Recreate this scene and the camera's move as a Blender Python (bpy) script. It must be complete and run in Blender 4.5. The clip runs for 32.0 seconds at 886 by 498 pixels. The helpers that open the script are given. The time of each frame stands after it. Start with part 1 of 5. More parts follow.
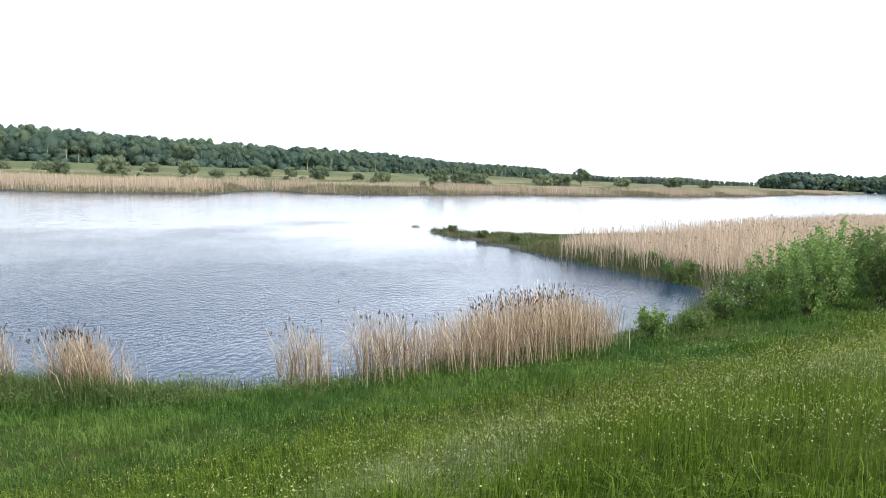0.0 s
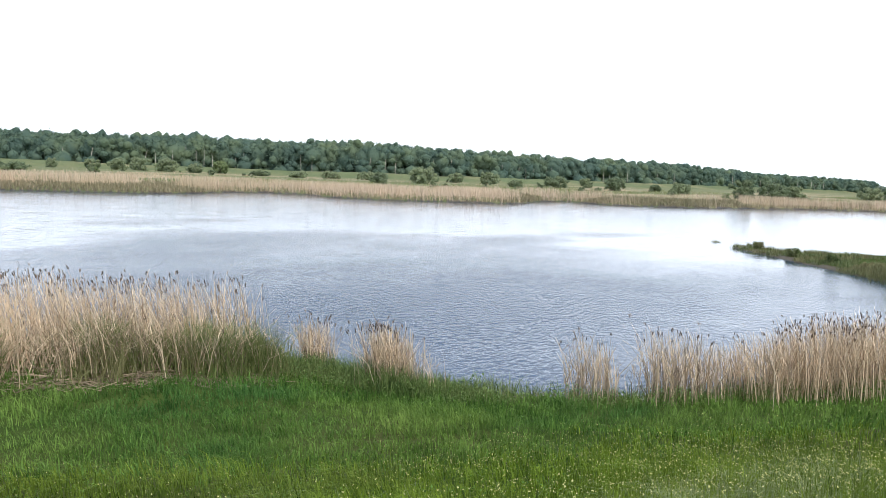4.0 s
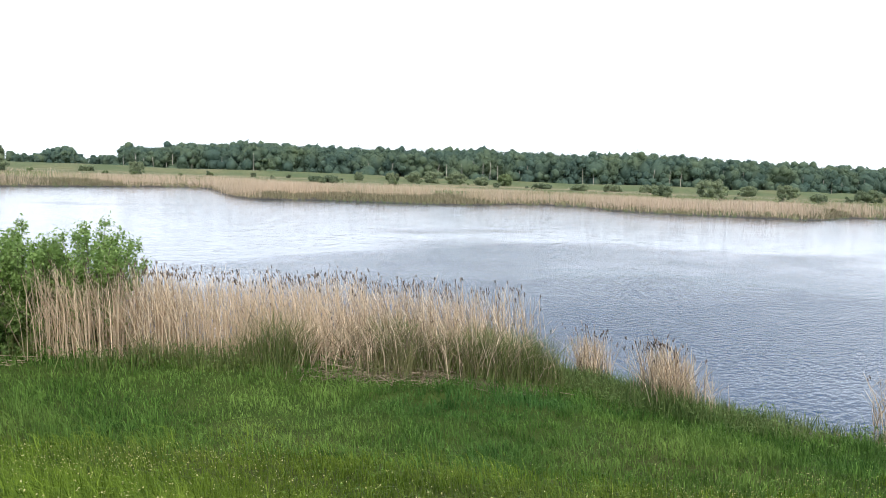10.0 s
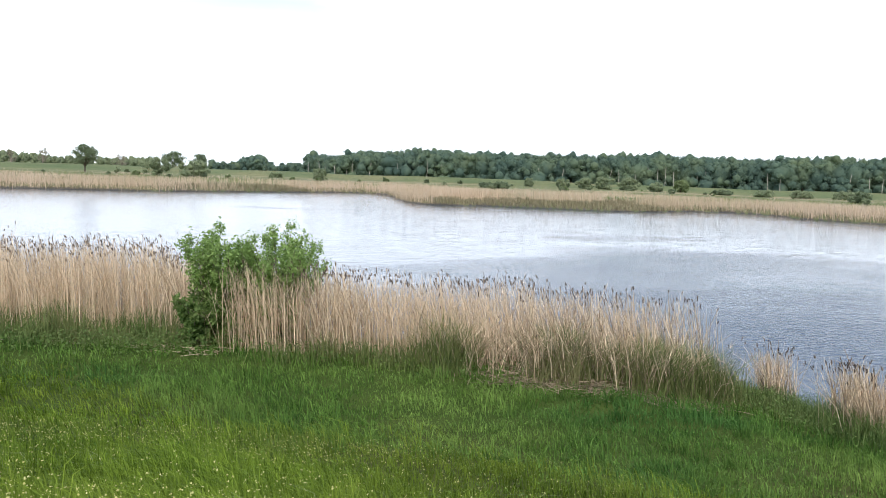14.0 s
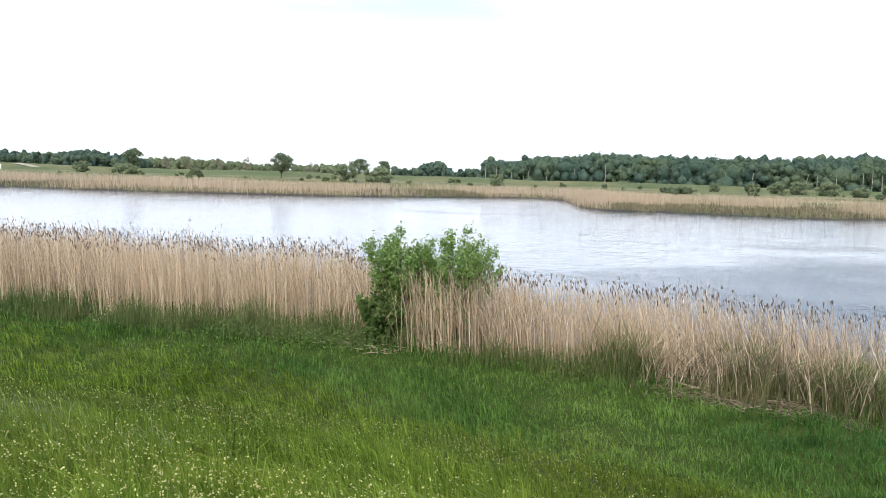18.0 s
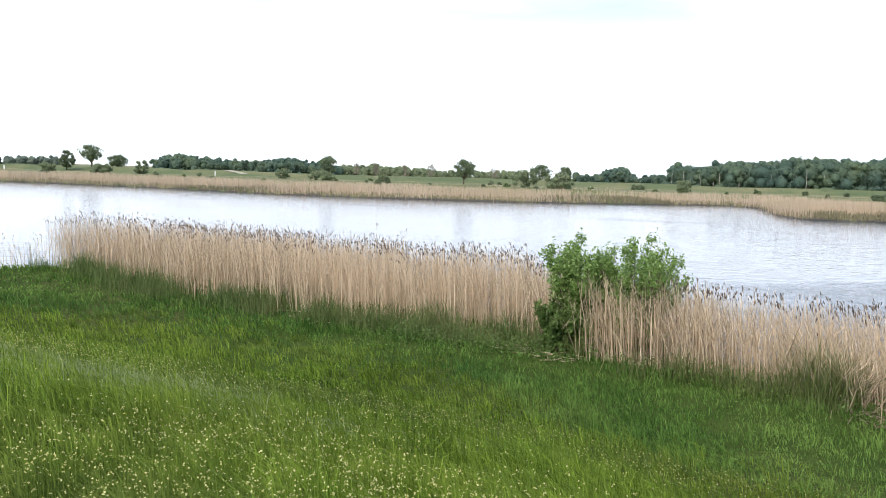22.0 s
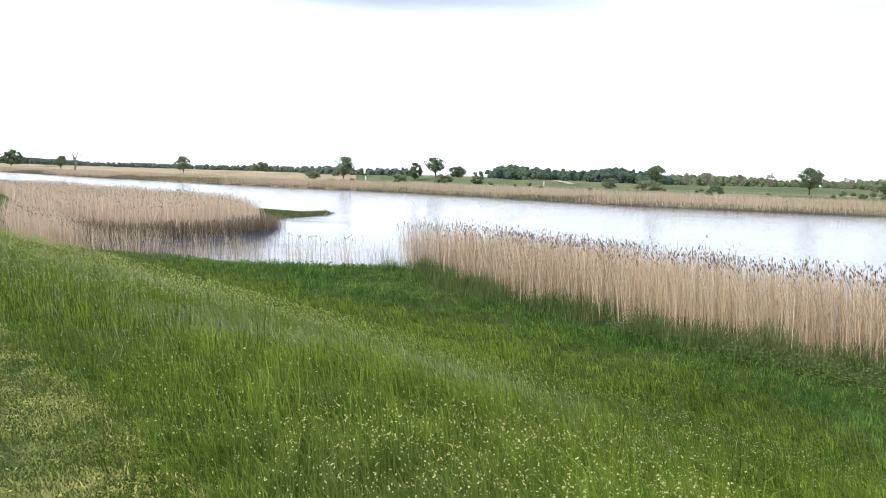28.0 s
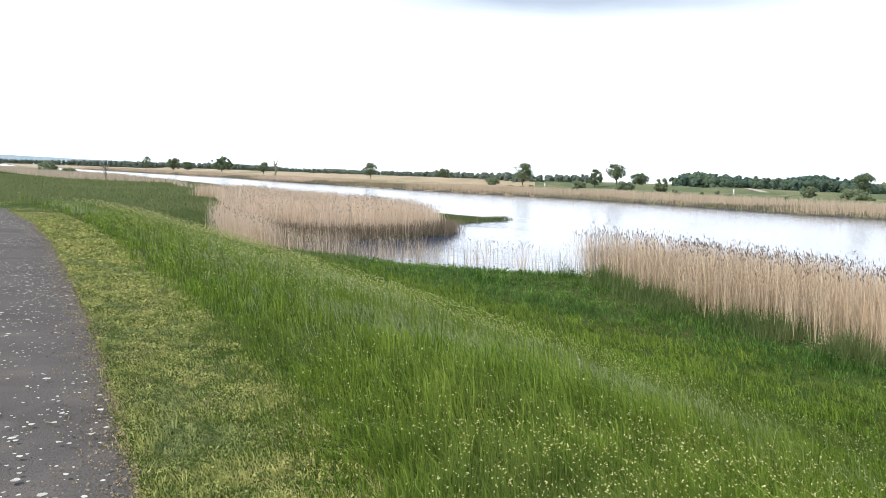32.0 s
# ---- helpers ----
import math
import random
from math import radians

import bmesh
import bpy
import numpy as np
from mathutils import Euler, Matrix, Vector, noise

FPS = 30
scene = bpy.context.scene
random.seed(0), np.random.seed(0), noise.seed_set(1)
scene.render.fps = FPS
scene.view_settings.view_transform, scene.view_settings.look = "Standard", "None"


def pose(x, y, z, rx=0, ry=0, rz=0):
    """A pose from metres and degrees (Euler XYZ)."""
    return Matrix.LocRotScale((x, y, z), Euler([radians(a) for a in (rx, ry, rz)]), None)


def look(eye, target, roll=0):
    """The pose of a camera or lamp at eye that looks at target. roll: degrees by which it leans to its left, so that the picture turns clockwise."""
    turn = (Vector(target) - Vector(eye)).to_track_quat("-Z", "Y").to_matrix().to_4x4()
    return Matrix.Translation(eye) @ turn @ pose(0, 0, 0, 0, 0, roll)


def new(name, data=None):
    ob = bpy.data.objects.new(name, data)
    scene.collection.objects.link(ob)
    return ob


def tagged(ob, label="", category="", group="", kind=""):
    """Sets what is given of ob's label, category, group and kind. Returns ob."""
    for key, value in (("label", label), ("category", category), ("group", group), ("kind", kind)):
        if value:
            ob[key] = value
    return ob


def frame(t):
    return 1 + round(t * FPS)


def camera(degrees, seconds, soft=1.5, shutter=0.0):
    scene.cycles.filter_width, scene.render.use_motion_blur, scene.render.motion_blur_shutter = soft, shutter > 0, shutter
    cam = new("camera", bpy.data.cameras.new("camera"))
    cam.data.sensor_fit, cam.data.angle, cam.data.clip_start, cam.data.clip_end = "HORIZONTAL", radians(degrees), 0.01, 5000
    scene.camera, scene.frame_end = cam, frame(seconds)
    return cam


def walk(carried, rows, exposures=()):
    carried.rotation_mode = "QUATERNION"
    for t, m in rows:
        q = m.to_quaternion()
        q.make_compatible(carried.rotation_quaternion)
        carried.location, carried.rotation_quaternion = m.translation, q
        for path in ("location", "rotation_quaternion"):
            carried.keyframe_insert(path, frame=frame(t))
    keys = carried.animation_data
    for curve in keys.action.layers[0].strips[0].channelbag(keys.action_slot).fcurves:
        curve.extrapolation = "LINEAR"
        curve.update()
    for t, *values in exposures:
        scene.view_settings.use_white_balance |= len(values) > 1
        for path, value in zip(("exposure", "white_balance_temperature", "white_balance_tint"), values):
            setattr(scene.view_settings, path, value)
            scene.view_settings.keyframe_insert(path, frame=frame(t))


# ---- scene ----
EYE = (0.0, 0.0, 4.8)
cam = camera(59.64, 32.0, soft=0.65)
PATH = [
    (0, -79.49, -5.60, 2.01), (0.5, -76.94, -5.56, 2.10), (1, -73.98, -5.54, 2.14), (1.5, -70.23, -5.56, 2.01),
    (2, -66.80, -5.58, 1.96), (2.5, -64.58, -5.57, 1.99), (3, -62.54, -5.53, 2.07), (3.5, -60.36, -5.52, 2.11),
    (4, -57.94, -5.58, 2.27), (4.5, -55.26, -5.52, 2.06), (6.5, -47.10, -5.53, 2.20), (7, -45.70, -5.54, 2.21),
    (7.5, -44.63, -5.50, 2.32), (8, -43.32, -5.47, 2.39), (8.5, -41.53, -5.44, 2.34), (9, -40.16, -5.40, 2.25),
    (9.5, -38.80, -5.42, 2.24), (10, -37.37, -5.44, 2.24), (10.5, -35.88, -5.50, 2.25), (11, -34.28, -5.54, 2.22),
    (11.5, -32.49, -5.55, 2.24), (12, -30.47, -5.54, 2.17), (12.5, -28.91, -5.46, 2.16), (13, -27.47, -5.42, 2.21),
    (13.5, -25.96, -5.43, 2.13), (14, -24.84, -5.47, 2.11), (14.5, -23.29, -5.47, 2.12), (16.5, -16.53, -5.52, 1.92),
    (17, -15.05, -5.50, 2.01), (17.5, -13.43, -5.52, 1.91), (18, -11.83, -5.52, 1.86), (18.5, -10.27, -5.51, 1.86),
    (19, -8.75, -5.50, 1.84), (19.5, -6.75, -5.51, 1.84), (20, -5.18, -5.47, 1.79), (20.5, -3.86, -5.44, 1.78),
    (21, -2.56, -5.40, 1.79), (21.5, -0.66, -5.42, 1.82), (22, 1.48, -5.48, 1.80), (22.5, 3.27, -5.51, 1.87),
    (23, 4.50, -5.50, 1.84), (23.5, 5.39, -5.54, 2.08), (24, 7.06, -5.56, 2.05), (24.5, 9.34, -5.55, 1.95),
    (26.5, 17.33, -5.52, 1.68), (27, 20.00, -5.51, 1.56), (27.5, 23.00, -5.49, 1.63), (28, 25.27, -5.47, 1.65),
    (28.5, 27.25, -5.45, 1.69), (29, 29.07, -5.43, 1.67), (29.5, 30.95, -5.34, 1.71), (30, 32.81, -5.32, 1.71),
    (30.5, 34.43, -5.35, 1.74), (31, 35.85, -5.35, 1.77), (31.5, 37.08, -5.38, 1.79), (32, 38.41, -5.40, 1.93),
]

walk(cam, [(t, pose(*EYE, 90 + pitch, 0, yaw) @ pose(0, 0, 0, 0, 0, roll)) for t, yaw, pitch, roll in PATH], [(0, 0.78), (3, 0.74), (8, 0.68), (14, 0.64), (24, 0.62), (28, 0.65), (32, 0.69)])

# ---- light: bright overcast sky with thin cloud and a soft sun ----
SUN_AZ, SUN_EL = 150.0, 52.0
world = bpy.data.worlds.new("sky")
scene.world = world
world.use_nodes = True
wn, wl = world.node_tree.nodes, world.node_tree.links
wn.clear()
w_out, w_bg = wn.new("ShaderNodeOutputWorld"), wn.new("ShaderNodeBackground")
w_sky = wn.new("ShaderNodeTexSky")
w_sky.sky_type, w_sky.sun_disc = "NISHITA", False
w_sky.sun_elevation, w_sky.sun_rotation = radians(SUN_EL), radians(-SUN_AZ)
w_sky.air_density, w_sky.dust_density = 1.0, 2.0
w_co, w_sep = wn.new("ShaderNodeTexCoord"), wn.new("ShaderNodeSeparateXYZ")
w_map, w_noise = wn.new("ShaderNodeMapping"), wn.new("ShaderNodeTexNoise")
w_map.inputs["Scale"].default_value = (1.0, 1.0, 4.5)
w_noise.inputs["Scale"].default_value, w_noise.inputs["Detail"].default_value = 2.2, 5.0
w_noise.inputs["Roughness"].default_value = 0.55
w_ramp, w_haze, w_add = wn.new("ShaderNodeMapRange"), wn.new("ShaderNodeMapRange"), wn.new("ShaderNodeMath")
for key, value in (("From Min", 0.52), ("From Max", 0.74), ("To Min", 0.0), ("To Max", 0.6)):
    w_ramp.inputs[key].default_value = value
for key, value in (("From Min", 0.12), ("From Max", 0.46), ("To Min", 1.0), ("To Max", 0.08)):
    w_haze.inputs[key].default_value = value
w_add.operation, w_add.use_clamp = "ADD", True
w_scale, w_mix = wn.new("ShaderNodeMix"), wn.new("ShaderNodeMix")
w_scale.data_type = w_mix.data_type = "RGBA"
w_scale.blend_type = "MULTIPLY"
w_scale.inputs["Factor"].default_value = 1.0
w_scale.inputs["B"].default_value = (0.115, 0.115, 0.115, 1)
w_mix.inputs["B"].default_value = (1.13, 1.22, 1.35, 1)
wl.new(w_sky.outputs["Color"], w_scale.inputs["A"])
wl.new(w_scale.outputs["Result"], w_mix.inputs["A"])
wl.new(w_co.outputs["Generated"], w_sep.inputs["Vector"])
wl.new(w_co.outputs["Generated"], w_map.inputs["Vector"])
wl.new(w_map.outputs["Vector"], w_noise.inputs["Vector"])
wl.new(w_noise.outputs["Fac"], w_ramp.inputs["Value"])
wl.new(w_sep.outputs["Z"], w_haze.inputs["Value"])
wl.new(w_ramp.outputs["Result"], w_add.inputs[0])
wl.new(w_haze.outputs["Result"], w_add.inputs[1])
wl.new(w_add.outputs["Value"], w_mix.inputs["Factor"])
w_map2, w_noise2, w_gap, w_high = wn.new("ShaderNodeMapping"), wn.new("ShaderNodeTexNoise"), wn.new("ShaderNodeMapRange"), wn.new("ShaderNodeMapRange")
w_map2.inputs["Scale"].default_value, w_map2.inputs["Location"].default_value = (1.0, 1.0, 6.0), (3.1, 0.4, 0.0)
w_noise2.inputs["Scale"].default_value, w_noise2.inputs["Detail"].default_value = 1.7, 6.0
for node, lo, hi, top in ((w_gap, 0.48, 0.66, 0.9), (w_high, 0.16, 0.27, 1.0)):
    node.inputs["From Min"].default_value, node.inputs["From Max"].default_value, node.inputs["To Max"].default_value = lo, hi, top
w_both, w_cloud = wn.new("ShaderNodeMath"), wn.new("ShaderNodeMix")
w_both.operation, w_cloud.data_type = "MULTIPLY", "RGBA"
w_cloud.inputs["B"].default_value = (0.34, 0.42, 0.54, 1)
wl.new(w_co.outputs["Generated"], w_map2.inputs["Vector"])
wl.new(w_map2.outputs["Vector"], w_noise2.inputs["Vector"])
wl.new(w_noise2.outputs["Fac"], w_gap.inputs["Value"])
wl.new(w_sep.outputs["Z"], w_high.inputs["Value"])
wl.new(w_gap.outputs["Result"], w_both.inputs[0])
wl.new(w_high.outputs["Result"], w_both.inputs[1])
wl.new(w_both.outputs["Value"], w_cloud.inputs["Factor"])
wl.new(w_mix.outputs["Result"], w_cloud.inputs["A"])
# one blue-grey cloud upstream
w_map3, w_far, w_bend, w_edge, w_grey = wn.new("ShaderNodeMapping"), wn.new("ShaderNodeVectorMath"), wn.new("ShaderNodeMath"), wn.new("ShaderNodeMapRange"), wn.new("ShaderNodeMix")
w_map3.inputs["Scale"].default_value = (1.0, 1.0, 3.5)
w_far.operation = "DISTANCE"
w_far.inputs[1].default_value = (-0.495, 0.850, 0.965)
w_bend.operation = "MULTIPLY_ADD"
w_bend.inputs[1].default_value = -0.35
for key, value in (("From Min", 0.25), ("From Max", 0.06), ("To Min", 0.0), ("To Max", 1.0)):
    w_edge.inputs[key].default_value = value
w_grey.data_type = "RGBA"
w_grey.inputs["B"].default_value = (0.37, 0.43, 0.53, 1)
wl.new(w_co.outputs["Generated"], w_map3.inputs["Vector"])
wl.new(w_map3.outputs["Vector"], w_far.inputs[0])
wl.new(w_noise2.outputs["Fac"], w_bend.inputs[0])
wl.new(w_far.outputs["Value"], w_bend.inputs[2])
wl.new(w_bend.outputs["Value"], w_edge.inputs["Value"])
wl.new(w_edge.outputs["Result"], w_grey.inputs["Factor"])
wl.new(w_cloud.outputs["Result"], w_grey.inputs["A"])
# thin pale blue gaps in the low cloud
w_map4, w_noise4, w_thin, w_low, w_veil, w_pale = wn.new("ShaderNodeMapping"), wn.new("ShaderNodeTexNoise"), wn.new("ShaderNodeMapRange"), wn.new("ShaderNodeMapRange"), wn.new("ShaderNodeMath"), wn.new("ShaderNodeMix")
w_map4.inputs["Scale"].default_value, w_map4.inputs["Location"].default_value = (1.0, 1.0, 7.0), (0.7, 1.9, 0.3)
w_noise4.inputs["Scale"].default_value, w_noise4.inputs["Detail"].default_value = 2.6, 5.0
for node, lo, hi, top in ((w_thin, 0.47, 0.68, 0.7), (w_low, 0.05, 0.20, 1.0)):
    node.inputs["From Min"].default_value, node.inputs["From Max"].default_value, node.inputs["To Max"].default_value = lo, hi, top
w_veil.operation, w_pale.data_type = "MULTIPLY", "RGBA"
w_pale.inputs["B"].default_value = (0.50, 0.585, 0.625, 1)
wl.new(w_co.outputs["Generated"], w_map4.inputs["Vector"])
wl.new(w_map4.outputs["Vector"], w_noise4.inputs["Vector"])
wl.new(w_noise4.outputs["Fac"], w_thin.inputs["Value"])
wl.new(w_sep.outputs["Z"], w_low.inputs["Value"])
wl.new(w_thin.outputs["Result"], w_veil.inputs[0])
wl.new(w_low.outputs["Result"], w_veil.inputs[1])
wl.new(w_veil.outputs["Value"], w_pale.inputs["Factor"])
wl.new(w_grey.outputs["Result"], w_pale.inputs["A"])
wl.new(w_pale.outputs["Result"], w_bg.inputs["Color"])
wl.new(w_bg.outputs["Background"], w_out.inputs["Surface"])
sun = new("sun", bpy.data.lights.new("sun", "SUN"))
sun.data.energy, sun.data.angle, sun.data.color = 2.3, radians(10), (1.0, 0.95, 0.86)
sun_way = Vector((-math.sin(radians(SUN_AZ)) * math.cos(radians(SUN_EL)), math.cos(radians(SUN_AZ)) * math.cos(radians(SUN_EL)), math.sin(radians(SUN_EL))))
sun.matrix_world = look(sun_way * 50, (0, 0, 0))


# ---- materials ----
def nodes_of(name):
    m = bpy.data.materials.new(name)
    m.use_nodes = True
    n = m.node_tree.nodes
    n.clear()
    return m, n, m.node_tree.links


def noise_node(n, l, scale, detail=4.0, stretch=(1, 1, 1)):
    co, mp, tx = n.new("ShaderNodeNewGeometry"), n.new("ShaderNodeMapping"), n.new("ShaderNodeTexNoise")
    mp.inputs["Scale"].default_value = stretch
    tx.inputs["Scale"].default_value, tx.inputs["Detail"].default_value = scale, detail
    l.new(co.outputs["Position"], mp.inputs["Vector"])
    l.new(mp.outputs["Vector"], tx.inputs["Vector"])
    return tx.outputs["Fac"]


def blend(n, l, fac, a, b, lo=0.0, hi=1.0):
    """Mix of two colours (tuples or sockets) by fac, read between lo and hi."""
    r, m = n.new("ShaderNodeMapRange"), n.new("ShaderNodeMix")
    r.inputs["From Min"].default_value, r.inputs["From Max"].default_value = lo, hi
    m.data_type = "RGBA"
    l.new(fac, r.inputs["Value"])
    l.new(r.outputs["Result"], m.inputs["Factor"])
    for key, c in (("A", a), ("B", b)):
        if isinstance(c, tuple):
            m.inputs[key].default_value = (*c, 1)
        else:
            l.new(c, m.inputs[key])
    return m.outputs["Result"]


def plant_material(name, dark, light, patch, patch_scale=0.5, through_leaf=0.35, rough=0.6, grain=0.0, swath=None, swath_scale=0.12, sheen=0.25, tuft=0.0):
    """Leaf, blade or straw: each piece between dark and light, drifting to the patch colour over larger areas."""
    m, n, l = nodes_of(name)
    geo = n.new("ShaderNodeNewGeometry")
    c = blend(n, l, geo.outputs["Random Per Island"], dark, light)
    c = blend(n, l, noise_node(n, l, patch_scale, 3.0), c, patch, 0.42, 0.78)
    if swath:
        c = blend(n, l, noise_node(n, l, swath_scale, 4.0, (1.0, 1.9, 1.0)), c, swath, 0.50, 0.72)
    if grain:
        c = blend(n, l, noise_node(n, l, grain, 2.0), c, dark, 0.5, 0.9)
    if tuft:
        deep = n.new("ShaderNodeMix")
        deep.data_type, deep.blend_type = "RGBA", "MULTIPLY"
        deep.inputs["Factor"].default_value = 1.0
        deep.inputs["B"].default_value = (0.50, 0.58, 0.52, 1)
        l.new(c, deep.inputs["A"])
        c = blend(n, l, noise_node(n, l, tuft, 3.0, (1, 1, 0.3)), c, deep.outputs["Result"], 0.42, 0.66)
    body, leafy, mix, out = n.new("ShaderNodeBsdfPrincipled"), n.new("ShaderNodeBsdfTranslucent"), n.new("ShaderNodeMixShader"), n.new("ShaderNodeOutputMaterial")
    body.inputs["Roughness"].default_value = rough
    body.inputs["Specular IOR Level"].default_value = sheen
    l.new(c, body.inputs["Base Color"])
    l.new(c, leafy.inputs["Color"])
    mix.inputs["Fac"].default_value = through_leaf
    l.new(body.outputs["BSDF"], mix.inputs[1])
    l.new(leafy.outputs["BSDF"], mix.inputs[2])
    l.new(mix.outputs["Shader"], out.inputs["Surface"])
    return m


def solid_material(name, a, b, scale, fine, rough=0.9, bump=0.3, bump_distance=0.02, third=None, third_scale=0.2, sheen=0.3):
    m, n, l = nodes_of(name)
    c = blend(n, l, noise_node(n, l, scale, 5.0), a, b, 0.3, 0.7)
    if third:
        c = blend(n, l, noise_node(n, l, third_scale, 3.0), c, third, 0.5, 0.7)
    grain = noise_node(n, l, fine, 3.0)
    dim = tuple(x * 0.55 for x in a)
    c = blend(n, l, grain, c, dim, 0.5, 0.85)
    body, out, bp = n.new("ShaderNodeBsdfPrincipled"), n.new("ShaderNodeOutputMaterial"), n.new("ShaderNodeBump")
    body.inputs["Roughness"].default_value = rough
    body.inputs["Specular IOR Level"].default_value = sheen
    bp.inputs["Strength"].default_value, bp.inputs["Distance"].default_value = bump, bump_distance
    l.new(grain, bp.inputs["Height"])
    l.new(c, body.inputs["Base Color"])
    l.new(bp.outputs["Normal"], body.inputs["Normal"])
    l.new(body.outputs["BSDF"], out.inputs["Surface"])
    return m


def water_material():
    m, n, l = nodes_of("river_water")
    body, out = n.new("ShaderNodeBsdfPrincipled"), n.new("ShaderNodeOutputMaterial")
    body.inputs["Base Color"].default_value = (0.017, 0.043, 0.092, 1)
    body.inputs["IOR"].default_value = 1.333
    body.inputs["Specular IOR Level"].default_value = 0.5
    # wind lanes: where the breeze roughens the surface
    drift, soft = noise_node(n, l, 0.035, 3.0, (1.0, 1.7, 1.0)), n.new("ShaderNodeMath")
    soft.operation = "MULTIPLY_ADD"
    soft.inputs[1].default_value, soft.inputs[2].default_value = 0.62, 0.160
    l.new(drift, soft.inputs[0])
    streak = soft.outputs["Value"]
    geo, dist, near = n.new("ShaderNodeNewGeometry"), n.new("ShaderNodeVectorMath"), n.new("ShaderNodeMapRange")
    dist.operation = "DISTANCE"
    dist.inputs[1].default_value = (27.0, 18.0, 0.0)
    for key, value in (("From Min", 8.0), ("From Max", 34.0), ("To Min", 0.13), ("To Max", -0.13)):
        near.inputs[key].default_value = value
    l.new(geo.outputs["Position"], dist.inputs[0])
    l.new(dist.outputs["Value"], near.inputs["Value"])
    both = n.new("ShaderNodeMath")
    both.operation = "ADD"
    l.new(streak, both.inputs[0])
    l.new(near.outputs["Result"], both.inputs[1])
    lanes = both.outputs["Value"]
    rg = n.new("ShaderNodeMapRange")
    for key, value in (("From Min", 0.40), ("From Max", 0.62), ("To Min", 0.10), ("To Max", 0.18)):
        rg.inputs[key].default_value = value
    l.new(lanes, rg.inputs["Value"])
    l.new(rg.outputs["Result"], body.inputs["Roughness"])
    st = n.new("ShaderNodeMapRange")
    for key, value in (("From Min", 0.40), ("From Max", 0.62), ("To Min", 0.08), ("To Max", 0.85)):
        st.inputs[key].default_value = value
    l.new(lanes, st.inputs["Value"])
    small, big, swell = noise_node(n, l, 4.6, 3.0, (0.75, 1.25, 1.0)), noise_node(n, l, 1.1, 2.0, (0.7, 1.4, 1.0)), noise_node(n, l, 0.33, 2.0, (0.8, 1.3, 1.0))
    b1, b2, b3 = n.new("ShaderNodeBump"), n.new("ShaderNodeBump"), n.new("ShaderNodeBump")
    b1.inputs["Distance"].default_value, b2.inputs["Distance"].default_value, b3.inputs["Distance"].default_value = 0.080, 0.16, 0.30
    b2.inputs["Strength"].default_value, b3.inputs["Strength"].default_value = 0.17, 0.11
    l.new(swell, b3.inputs["Height"])
    l.new(b3.outputs["Normal"], b2.inputs["Normal"])
    l.new(st.outputs["Result"], b1.inputs["Strength"])
    l.new(small, b1.inputs["Height"])
    l.new(big, b2.inputs["Height"])
    l.new(b2.outputs["Normal"], b1.inputs["Normal"])
    l.new(b1.outputs["Normal"], body.inputs["Normal"])
    l.new(body.outputs["BSDF"], out.inputs["Surface"])
    return m


M_WATER = water_material()
M_SOIL = solid_material("grassy_soil", (0.034, 0.060, 0.014), (0.056, 0.082, 0.020), 1.2, 18, third=(0.070, 0.072, 0.028), third_scale=0.12, sheen=0.03)
M_PLAIN = solid_material("floodplain_grass", (0.105, 0.130, 0.052), (0.165, 0.170, 0.080), 0.05, 1.5, third=(0.30, 0.24, 0.14), third_scale=0.025)
M_DIKE = solid_material("dike_grass", (0.085, 0.118, 0.046), (0.125, 0.150, 0.064), 0.05, 0.6, third=(0.20, 0.185, 0.09), third_scale=0.03)
M_DRY = solid_material("dry_floodplain", (0.34, 0.27, 0.17), (0.43, 0.345, 0.23), 0.03, 0.8, third=(0.19, 0.19, 0.095), third_scale=0.012)
M_MUD = solid_material("wet_mud", (0.06, 0.05, 0.035), (0.09, 0.075, 0.05), 0.8, 9, rough=0.6)
M_ASPHALT = solid_material("old_asphalt", (0.080, 0.073, 0.069), (0.118, 0.108, 0.101), 0.9, 75, bump=1.0, bump_distance=0.008, third=(0.140, 0.125, 0.112), third_scale=2.2, sheen=0.15)
M_PETAL = plant_material("fallen_petals", (0.46, 0.46, 0.42), (0.70, 0.70, 0.64), (0.55, 0.52, 0.42), 2.0, 0.2)
M_SLOPE = plant_material("tall_grass", (0.045, 0.088, 0.008), (0.275, 0.400, 0.055), (0.230, 0.300, 0.050), 0.35, 0.28, swath=(0.160, 0.215, 0.048), swath_scale=0.30, sheen=0.06, tuft=3.0)
M_SEED = plant_material("grass_seed_heads", (0.180, 0.235, 0.110), (0.36, 0.41, 0.21), (0.27, 0.31, 0.15), 0.5, 0.35, sheen=0.06)
M_VERGE = plant_material("mown_grass", (0.135, 0.165, 0.045), (0.60, 0.60, 0.20), (0.62, 0.56, 0.22), 1.6, 0.25, swath=(0.27, 0.32, 0.13), swath_scale=1.7, sheen=0.06, tuft=9.0)
M_MEADOW = plant_material("meadow_grass", (0.034, 0.080, 0.018), (0.175, 0.320, 0.068), (0.250, 0.355, 0.090), 0.22, 0.25, swath=(0.064, 0.160, 0.045), swath_scale=0.16, sheen=0.06, tuft=1.9)
M_STRAW = plant_material("old_straw", (0.20, 0.15, 0.085), (0.42, 0.33, 0.21), (0.28, 0.22, 0.13), 0.8, 0.2)
M_FLOWER = plant_material("cream_flower_heads", (0.40, 0.40, 0.13), (0.66, 0.64, 0.32), (0.54, 0.51, 0.18), 1.5, 0.3)
